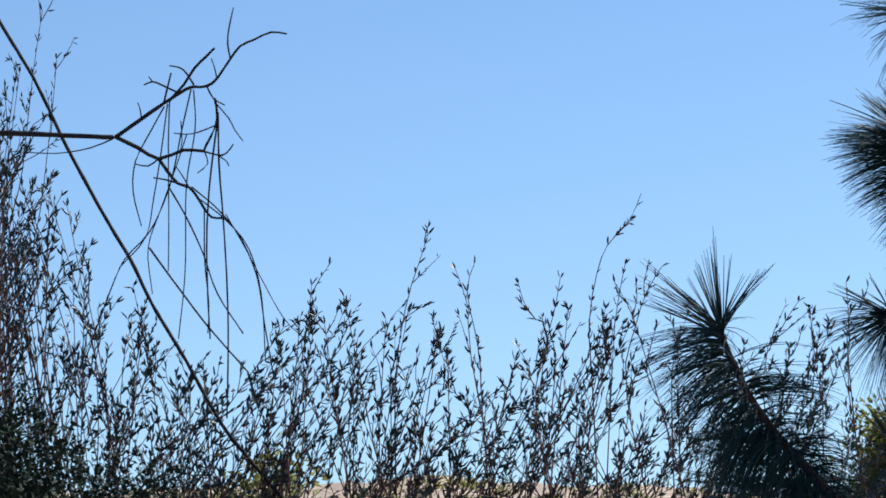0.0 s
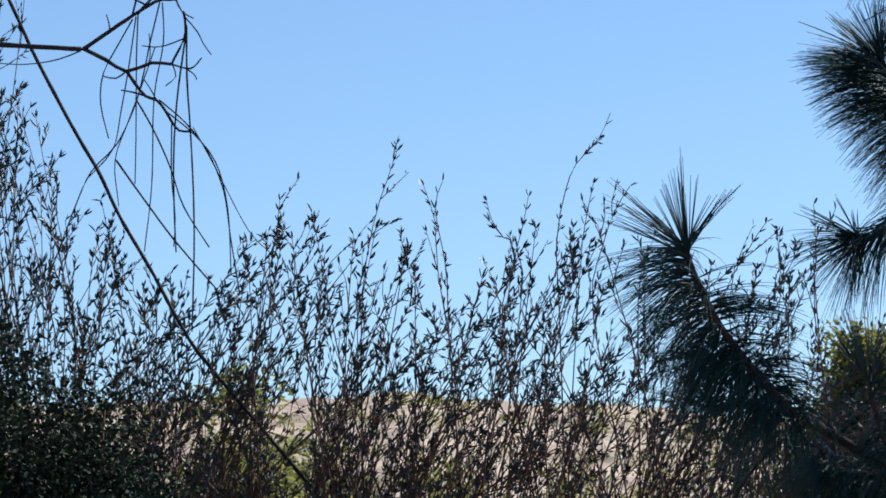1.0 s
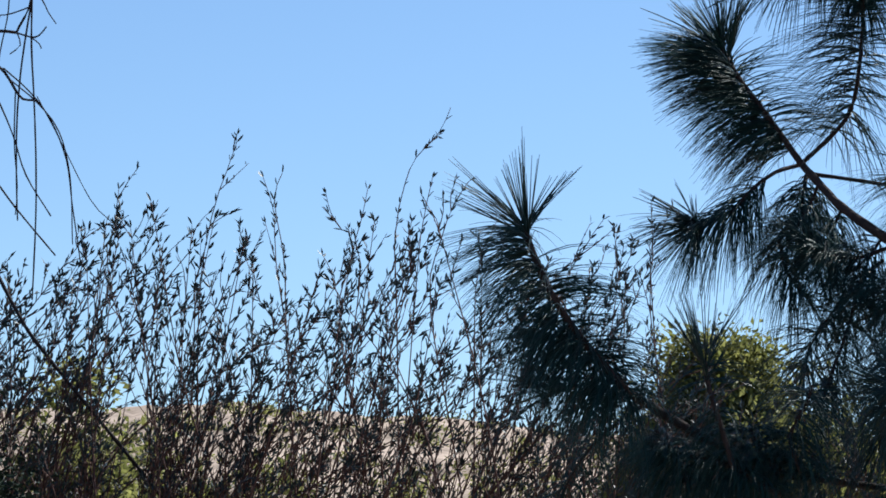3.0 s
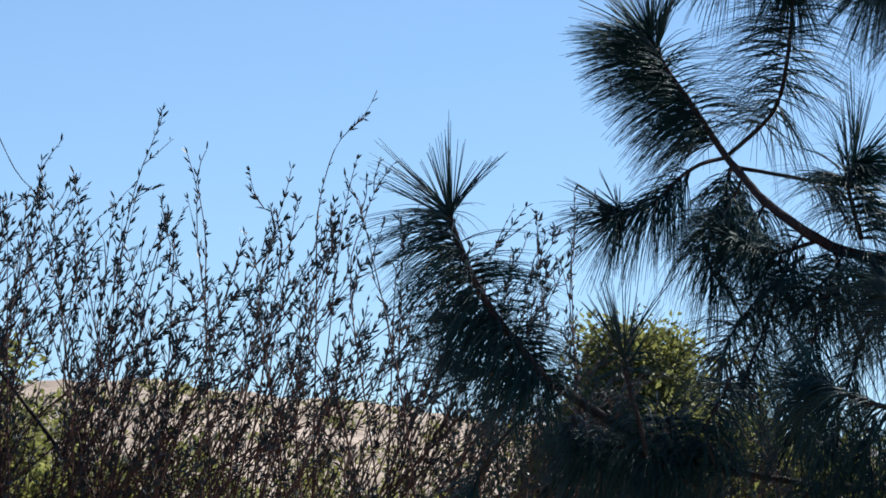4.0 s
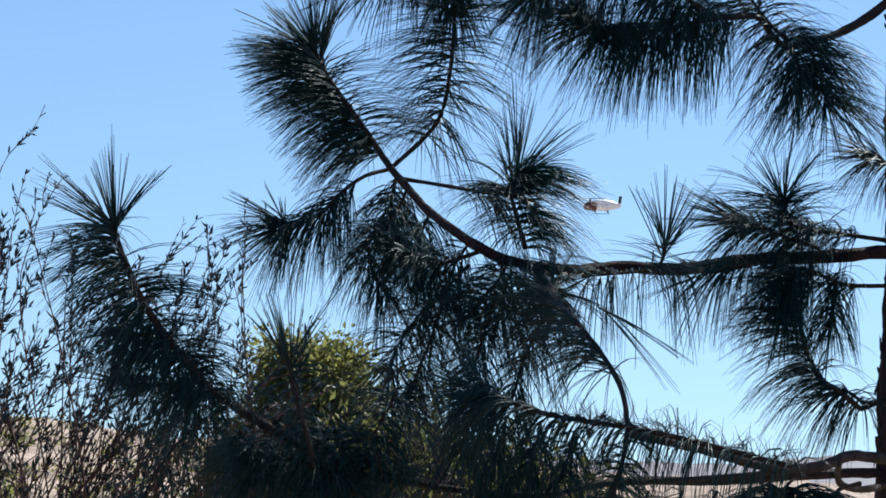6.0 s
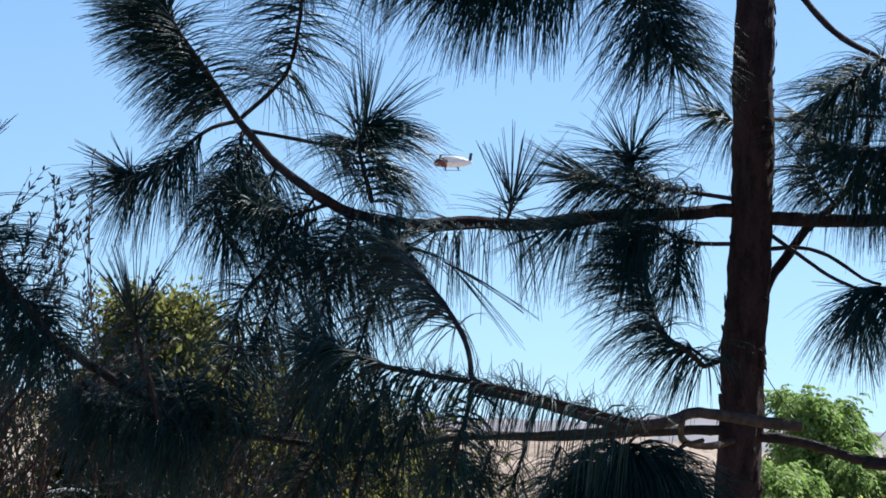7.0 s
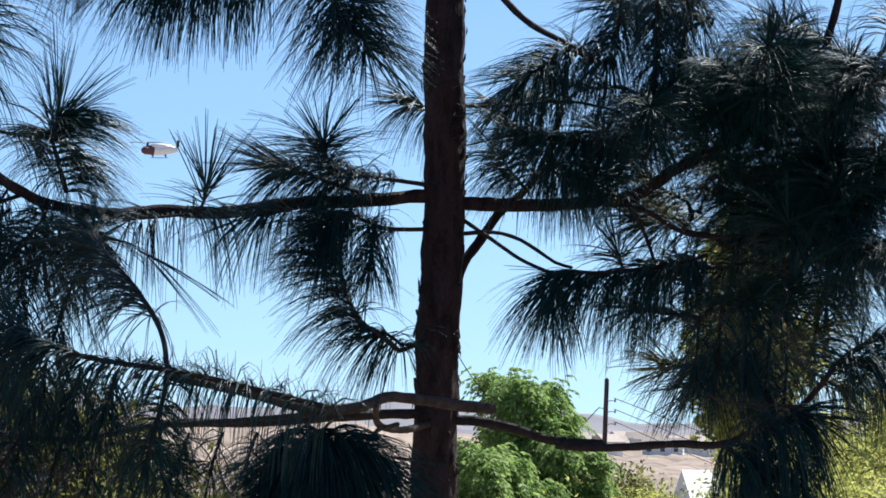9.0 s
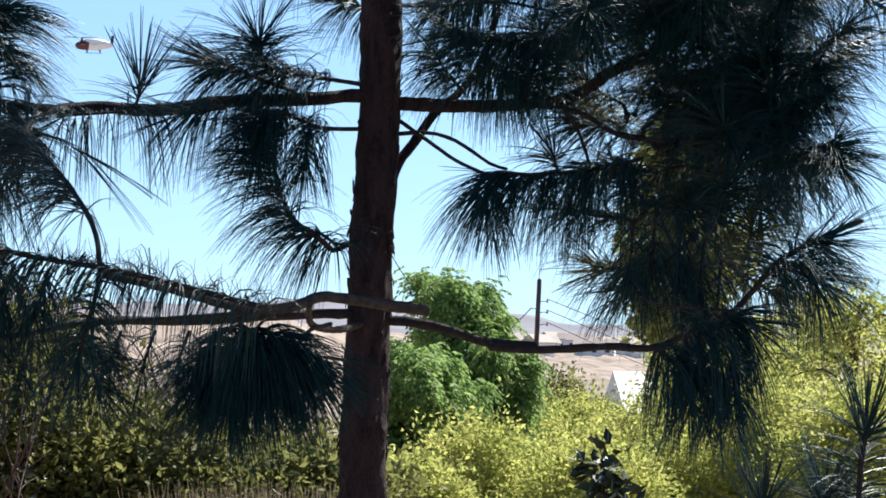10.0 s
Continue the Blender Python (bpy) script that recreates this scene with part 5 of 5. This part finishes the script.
def above(q):
    """Height of a point over the ground under it."""
    return q[2] - float(ground_z(q[0], q[1]))


# olive bush behind the pine and its neighbours
bush("olive_bush", *place((-0.285, 30.000, 2.630)), (0.86, 0.6, above((-0.306, 30.000, 3.438))), 190000, 0.058, OLIVE_LEAF, 301, "rounded olive-green bush with sunlit top", lobes=240, loose=0.15)
bush("olive_bush", *place((0.806, 30.500, 2.675)), (0.95, 0.8, 3.3), 60000, 0.07, OLIVE_LEAF, 305, "olive-green bush beside a taller rounded one", lobes=110)
bush("olive_bush", *place((0.808, 28.000, 2.397)), (1.2, 0.9, 3.25), 46000, 0.07, OLIVE_LEAF, 302, "olive-green bush behind the pine", lobes=50)
bush("olive_bush", *place((1.255, 28.000, 1.889)), (1.2, 0.9, 2.85), 40000, 0.07, OLIVE_LEAF, 303, "olive-green bush behind the pine", lobes=50)
bush("olive_bush", *place((0.217, 29.000, 1.881)), (1.1, 0.9, 3.1), 36000, 0.07, OLIVE_LEAF, 304, "olive-green bush behind the pine", lobes=50)
for i, (x, y, h) in enumerate(((-6.36, 27.0, 2.9), (-5.13, 27.0, 3.5), (-4.70, 28.0, 3.2), (-3.63, 28.0, 2.75), (-2.61, 29.0, 2.8), (-1.71, 29.0, 2.9), (-5.7, 26.0, 2.7), (-4.2, 26.5, 2.75), (-3.1, 26.0, 2.35), (-2.2, 26.5, 2.45), (-1.2, 26.5, 2.3))):
    bush("low_bush", x, y, (0.7, 0.5, h), 16000, 0.07, OLIVE_LEAF, 320 + i, "low yellow-olive bush behind the willows", group="low bushes", lobes=26)
for i, (q, w, h) in enumerate((((1.768, 30.000, 0.944), 1.0, 2.2), ((2.744, 31.000, 0.929), 0.9, 2.2), ((3.806, 33.000, 0.577), 0.8, 1.75), ((1.256, 30.000, 1.517), 0.9, 1.85), ((-0.133, 27.000, 1.672), 0.9, 2.4), ((1.184, 28.000, 2.175), 0.9, 2.2), ((-1.431, 28.000, 1.839), 0.6, 2.0), ((3.670, 34.000, 1.337), 0.9, 1.55), ((2.690, 28.000, 0.517), 0.8, 2.15), ((3.426, 29.000, 0.483), 0.8, 2.05), ((3.889, 28.000, 0.536), 0.7, 1.9))):
    bush("olive_bush", *place(q), (w, 0.8, h), 16000, 0.08, OLIVE_LEAF, 420 + i, "olive-green bush behind the pine", group="olive bushes", lobes=44)
# dark bushes whose leaf colour carries the shade at the pine's foot
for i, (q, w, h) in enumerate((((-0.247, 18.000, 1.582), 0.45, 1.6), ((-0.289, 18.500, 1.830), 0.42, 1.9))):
    bush("dark_bush", *place(q), (w, 0.45, h), 26000, 0.036, THICKET_SHADE_LEAF, 440 + i, "dark shaded bush at the foot of the pine", group="dark bushes", lobes=44)
# dark bush under the lit dome, added to give the dome its shaded body
bush("dark_bush", *place((-0.300, 26.500, 1.871)), (0.55, 0.4, above((-0.095, 26.500, 2.761))), 90000, 0.05, THICKET_SHADE_LEAF, 451, "dark green bush before a sunlit olive one", lobes=150, loose=0.16)
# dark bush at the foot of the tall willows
bush("dark_bush", *place((-5.388, 19.500, 2.035)), (0.95, 0.5, 3.25), 60000, 0.038, THICKET_SHADE_LEAF, 331, "dark dense bush under the tall willows", lobes=60)
bush("dark_bush", *place((-4.493, 19.500, 1.827)), (0.65, 0.4, 2.75), 32000, 0.038, THICKET_SHADE_LEAF, 332, "dark dense bush under the tall willows", lobes=40)




def build_hill_scrub():
    """Low dry bushes dotted over the far hillside, too many to count."""
    rng = np.random.default_rng(61)
    s = Soup()
    for _ in range(260):
        yaw, d = radians(rng.uniform(-1, 15)), rng.uniform(320, 452)
        x, y = -math.sin(yaw) * d, math.cos(yaw) * d
        w = rng.uniform(0.5, 1.5)
        o = np.array([x, y, float(ground_z(x, y)) + 0.3 * w]) + rng.standard_normal((46, 3)) * [w, w, 0.35 * w]
        far_leaves(s, o, rng.standard_normal((46, 3)), rng.uniform(0.35, 0.7, 46), rng.uniform(0.2, 0.4, 46), rng)
    tagged(new("hillside_scrub", s.mesh("hillside_scrub", OLIVE_LEAF)), "low dry olive scrub dotted over a tan hillside", "scrub", kind="stuff")


build_hill_scrub()

# the green tree by the pole, hedges and trees on the flat
broadleaf(*place((13.075, 75.000, 2.003)), 6.5, 1.25, 50000, 0.15, TREE_LEAF, 341, "fresh green ash tree with drooping sprays", spray=0.42)
broadleaf(*place((13.845, 74.000, 1.309)), 5.3, 0.85, 24000, 0.15, TREE_LEAF, 342, "fresh green ash tree beside a taller one", spray=0.4)
for i, (t, x, d, h, w) in enumerate(((9.6, 960, 58, 3.6, 1.3), (9.6, 1080, 60, 3.45, 1.3), (9.6, 1190, 57, 3.35, 1.2), (9.6, 1310, 60, 3.5, 1.3), (9.6, 860, 52, 3.1, 0.9), (9.6, 1420, 62, 4.2, 1.4), (9.6, 1540, 60, 4.5, 1.4), (9.6, 1660, 58, 4.6, 1.4), (9.6, 1050, 84, 3.6, 1.3), (9.6, 1150, 86, 3.8, 1.5), (9.6, 1240, 83, 3.7, 1.3), (9.6, 1350, 75, 4.4, 1.5))):
    yaw = radians(-8.61 - (x - 784) * 0.00895)
    bush("hedge_bush", -math.sin(yaw) * d, math.cos(yaw) * d, (w, 1.1, h), 30000, 0.085, HEDGE_LEAF, 350 + i, "sunlit yellow-green hedge bush", group="hedge", lobes=60)
for i, (x, d, h, w) in enumerate(((1440, 74, 5.6, 1.6), (1540, 78, 6.4, 1.9), (1330, 80, 5.0, 1.3), (1640, 70, 6.2, 1.8), (1720, 72, 5.4, 1.7))):
    yaw = radians(-8.61 - (x - 784) * 0.00895)
    broadleaf(-math.sin(yaw) * d, math.cos(yaw) * d, h, w, 7000, 0.15, HEDGE_LEAF, 370 + i, "sunlit yellow-green broadleaf tree", "trees beyond the hedge")
broadleaf(*place((11.519, 70.000, 1.308)), 4.9, 1.3, 40000, 0.15, TREE_LEAF, 343, "fresh green ash tree beside a taller one", spray=0.4)
# slender tree behind the pine's dense side
broadleaf(15.5, 64.1, 9.3, 1.15, 9000, 0.2, HEDGE_LEAF, 344, "slender olive-green tree with a sunlit high crown", low=0.51)
# brown scrub before the far flat
for i, x in enumerate((985, 1050, 1110, 1165)):
    yaw = radians(-8.61 - (x - 784) * 0.00895)
    d = 96 + 4 * (i % 2)
    bush("scrub_bush", -math.sin(yaw) * d, math.cos(yaw) * d, (1.4, 1.2, (4.3, 4.2, 4.2, 3.8)[i]), 14000, 0.13, OLIVE_LEAF, 390 + i, "dry olive-green scrub bush", group="scrub", lobes=40)
# dark sapling in front of the hedge
bush("sapling", *place((8.386, 38.000, 0.290)), (0.28, 0.2, 2.75), 420, 0.17, DARK_LEAF, 401, "small dark-leaved sapling before the hedge", lobes=14)


# dry straw under the pine and a plastic hoop
def build_straw(x, y, count, seed):
    rng = np.random.default_rng(seed)
    z = float(ground_z(x, y)) - 0.03
    g = thing("dry_grass_clump", x, y, z, "tall pale dry grass clump behind the trunk", "grass", "dry grass")
    s = Soup()
    p = np.stack([x + rng.normal(0, 0.14, count), y + rng.normal(0, 0.14, count), np.full(count, z)], -1)
    d = unit(np.array([0, 0, 1.0]) + 0.16 * rng.standard_normal((count, 3)))
    blades(s, p, d, rng.uniform(0.7, 1.25, count), 0.25 * rng.random(count), rng.uniform(0.003, 0.006, count), 5)
    part("straw", s, STRAW, g, kind="stuff")


for i, q in enumerate(((2.335, 20.000, 0.730), (2.652, 20.500, 0.708), (2.844, 20.000, 0.737), (2.150, 21.000, 0.675))):
    build_straw(q[0], q[1], 420, 500 + i)


def build_hoop():
    q = (-0.791, 25.000, 1.558)
    z = float(ground_z(q[0], q[1])) - 0.05
    h = thing("garden_hoop", q[0], q[1], z, "thin white plastic garden hoop among the bushes", "garden hoop")
    s = Soup()
    a = [(q[0] + 0.27 * math.cos(t), q[1], q[2] - 0.2 + 0.2 * math.sin(t)) for t in np.linspace(0, math.pi, 9)]
    tube(s, [(q[0] + 0.29, q[1], z)] + a + [(q[0] - 0.29, q[1], z)], 0.011, 0.011, 8, 0.05, 0.0, rng_w)
    part("pipe", s, PLASTIC, h)


build_hoop()


# ---- utility pole and cables ----
def box(s, x0, y0, z0, x1, y1, z1, bevel=0.0):
    b = min(bevel, (x1 - x0) / 3, (y1 - y0) / 3, (z1 - z0) / 3)
    bm = bmesh.new()
    bmesh.ops.create_cube(bm, size=1, matrix=Matrix.Translation(((x0 + x1) / 2, (y0 + y1) / 2, (z0 + z1) / 2)) @ Matrix.Diagonal((x1 - x0, y1 - y0, z1 - z0, 1)))
    if b:
        bmesh.ops.bevel(bm, geom=bm.edges[:], offset=b, segments=1, affect="EDGES")
    bmesh.ops.triangulate(bm, faces=bm.faces[:])
    bm.verts.index_update()
    s.add([v.co[:] for v in bm.verts], [[v.index for v in f.verts] for f in bm.faces])
    bm.free()


def build_pole():
    top = (51.539, 260.000, 7.881)
    x, y, zt = top
    z = float(ground_z(x, y))
    p = thing("utility_pole", x - 0.25, y, z - 0.3, "dark wooden utility pole with side brackets", "pole")
    s = Soup()
    tube(s, [(x - 0.28, y, z - 0.4), (x - 0.15, y, (z + zt) / 2), (x, y, zt)], 0.21, 0.165, 14, 0.4, 0.02)
    part("pole", s, POLE_WOOD, p)
    ends = []
    for k, dz in enumerate((-1.6, -2.4, -3.3)):
        s = Soup()
        tube(s, [(x, y - 0.1, zt + dz), (x + 0.35, y - 0.12, zt + dz + 0.05), (x + 0.6, y - 0.12, zt + dz + 0.02)], 0.035, 0.03, 6, 0.2, 0.0)
        br = part("bracket", s, WIRE, p)
        s = Soup()
        tube(s, [(x + 0.6, y - 0.12, zt + dz - 0.06), (x + 0.61, y - 0.12, zt + dz + 0.08), (x + 0.62, y - 0.12, zt + dz + 0.22)], 0.08, 0.05, 8, 0.1, 0.0)
        part("insulator", s, CERAMIC, br)
        ends.append((x + 0.62, y - 0.12, zt + dz + 0.2))
    s = Soup()
    tube(s, [(x, y, zt - 2.2), (x - 0.4, y, zt - 2.1), (x - 0.6, y, zt - 2.1)], 0.03, 0.03, 6, 0.2, 0.0)
    part("bracket", s, WIRE, p)
    for k, (a, sagged) in enumerate(zip(ends, (2.2, 2.8, 3.4))):
        c = thing("overhead_cable", *a, "thin grey overhead cable sagging from the pole", "cable", "overhead cables")
        s = Soup()
        e = (a[0] + 26, a[1] - 6, a[2] - 6.5 - k * 0.5)
        tube(s, [a, (a[0] + 8, a[1] - 2, a[2] - 2.7 - 0.1 * k - 0.15 * sagged), (a[0] + 16, a[1] - 4, a[2] - 4.6 - 0.2 * k - 0.2 * sagged), e], 0.03, 0.03, 5, 1.0, 0.0)
        part("cable", s, WIRE, c)
    a = (x - 0.6, y, zt - 2.1)
    c = thing("overhead_cable", *a, "thin grey overhead cable sagging from the pole", "cable", "overhead cables")
    s = Soup()
    tube(s, [a, (x - 3, y, zt - 4.5), (x - 6, y, zt - 6.4), (x - 10, y, zt - 8.0)], 0.04, 0.04, 5, 1.0, 0.0)
    part("cable", s, WIRE, c)


build_pole()


# ---- houses ----
def house(x, y, w, d, h, turn, label, group="", windows=2, roof=0.35, cover=None):
    z = float(ground_z(x, y)) - 0.4
    hs = thing("house", x, y, z, label, "house", group)
    m = Matrix.Translation((x, y, z)) @ Matrix.Rotation(radians(turn), 4, "Z")

    def put(name, s, mat, parent, tag=""):
        for i, v in enumerate(s.v):
            s.v[i] = np.array([(m @ Vector(q))[:] for q in v])
        return part(name, s, mat, parent, tag, smooth=False)

    s = Soup()
    box(s, -w / 2, -d / 2, 0, w / 2, d / 2, h, 0.03)
    put("wall", s, WHITE_WALL, hs)
    s = Soup()
    o, rh = 0.35, d * roof
    v = [(-w / 2 - o, -d / 2 - o, h), (w / 2 + o, -d / 2 - o, h), (w / 2 + o, d / 2 + o, h), (-w / 2 - o, d / 2 + o, h), (-w / 2 - o, 0, h + rh), (w / 2 + o, 0, h + rh)]
    v += [(a, b, c - 0.15) for a, b, c in v[:4]]
    s.add(v, [(0, 1, 5), (0, 5, 4), (2, 3, 4), (2, 4, 5), (3, 0, 4), (1, 2, 5), (6, 8, 7), (6, 9, 8), (0, 6, 7), (0, 7, 1), (1, 7, 8), (1, 8, 2), (2, 8, 9), (2, 9, 3), (3, 9, 6), (3, 6, 0)])
    put("roof", s, cover or ROOF, hs)
    for k in range(windows):
        cx = -w / 2 + w * (k + 0.5) / windows
        s = Soup()
        box(s, cx - 0.6, -d / 2 - 0.06, h * 0.42, cx + 0.6, -d / 2 + 0.05, h * 0.42 + 1.2, 0.02)
        win = put("window", s, HELI_WHITE, hs)
        s = Soup()
        box(s, cx - 0.5, -d / 2 - 0.09, h * 0.42 + 0.1, cx + 0.5, -d / 2 - 0.02, h * 0.42 + 1.1, 0.02)
        put("pane", s, GLASS, win)


yaw = radians(-8.61 - (1292 - 784) * 0.00895)
# white roof slope added to catch the sun in place of the wall
house(-math.sin(yaw) * 112, math.cos(yaw) * 112, 2.2, 6.0, 3.0, -4, "small white outbuilding behind the hedge, white roof slope standing for a sunlit wall", windows=0, roof=0.26, cover=WHITE_WALL)
rng_h = np.random.default_rng(9)
for i in range(20):
    yaw, d = radians(-10.6 - 4.2 * i / 19 + rng_h.normal(0, 0.08)), rng_h.uniform(760, 1050)
    house(-math.sin(yaw) * d, math.cos(yaw) * d, rng_h.uniform(5, 9), 5, rng_h.uniform(2.4, 3.4), rng_h.uniform(-30, 30), "pale far-off house with a low clay roof", "far houses", 3)


# ---- helicopter ----
def build_helicopter():
    c = (76.828, 1080.000, 94.405)
    h = thing("helicopter", *c, "white and dull-red helicopter in flight", "helicopter")
    m = Matrix.Translation(c) @ Matrix.Rotation(radians(30), 4, "X") @ Matrix.Rotation(radians(5), 4, "Y") @ Matrix.Rotation(radians(12), 4, "Z")

    def loft(rings, sides=16):
        s = Soup()
        v = []
        for x, z, ry, rz in rings:
            for k in range(sides):
                a = 2 * math.pi * k / sides
                ca, sa = math.cos(a), math.sin(a)
                v.append((m @ Vector((x, ry * math.copysign(abs(ca) ** 0.8, ca), z + rz * math.copysign(abs(sa) ** 0.8, sa))))[:])
        n = len(rings)
        f = []
        for i in range(n - 1):
            for k in range(sides):
                a, b = i * sides + k, i * sides + (k + 1) % sides
                f += [(a, b, b + sides), (a, b + sides, a + sides)]
        s.add(v, f)
        return s

    part("nose", loft([(-5.9, -0.1, 0.05, 0.05), (-5.7, -0.1, 0.6, 0.6), (-5.0, 0, 1.0, 1.1), (-3.4, 0.15, 1.2, 1.45), (-2.0, 0.15, 1.25, 1.5)]), HELI_RED, h, "dark red rounded nose")
    part("cabin", loft([(-2.0, 0.15, 1.25, 1.5), (0.5, 0.15, 1.25, 1.5), (2.2, 0.2, 1.15, 1.35)]), HELI_WHITE, h)
    part("tail", loft([(2.2, 0.2, 1.15, 1.35), (3.8, 0.25, 0.95, 1.1), (5.2, 0.3, 0.7, 0.8), (5.9, 0.35, 0.4, 0.5), (6.0, 0.35, 0.02, 0.02)]), HELI_WHITE, h, "bright white tail section")
    part("engine_cover", loft([(-3.0, 1.5, 0.1, 0.1), (-2.6, 1.6, 0.7, 0.5), (0.5, 1.6, 0.8, 0.6), (3.5, 1.2, 0.5, 0.45), (4.2, 1.0, 0.05, 0.05)]), HELI_WHITE, h, "white engine cover")

    def slab(x0, y0, z0, x1, y1, z1, bevel=0.04):
        s = Soup()
        box(s, x0, y0, z0, x1, y1, z1, bevel)
        s.v = [np.array([(m @ Vector(q))[:] for q in v]) for v in s.v]
        return s

    part("fin", slab(4.9, -0.1, 0.6, 5.8, 0.1, 3.4), HELI_DARK, h)
    part("mast", slab(-4.4, -0.25, 1.2, -3.8, 0.25, 2.6), HELI_DARK, h)
    part("window", slab(-0.6, -1.36, 0.0, 0.6, -1.2, 1.0), HELI_WHITE, h, "bright cabin window")
    part("rotor_blade", slab(-4.2, -0.2, 2.6, 2.0, 0.2, 2.72), HELI_DARK, h)
    part("rotor_blade", slab(-9.6, -0.2, 2.6, -4.2, 0.2, 2.72), HELI_DARK, h)
    part("skid", slab(-3.0, -1.2, -2.0, 2.6, -1.05, -1.85), HELI_DARK, h)
    part("skid", slab(-3.0, 1.05, -2.0, 2.6, 1.2, -1.85), HELI_DARK, h)
    for x in (-2.2, 1.8):
        part("skid_strut", slab(x, -1.15, -1.9, x + 0.15, 1.15, -1.2, 0.02), HELI_DARK, h)


build_helicopter()
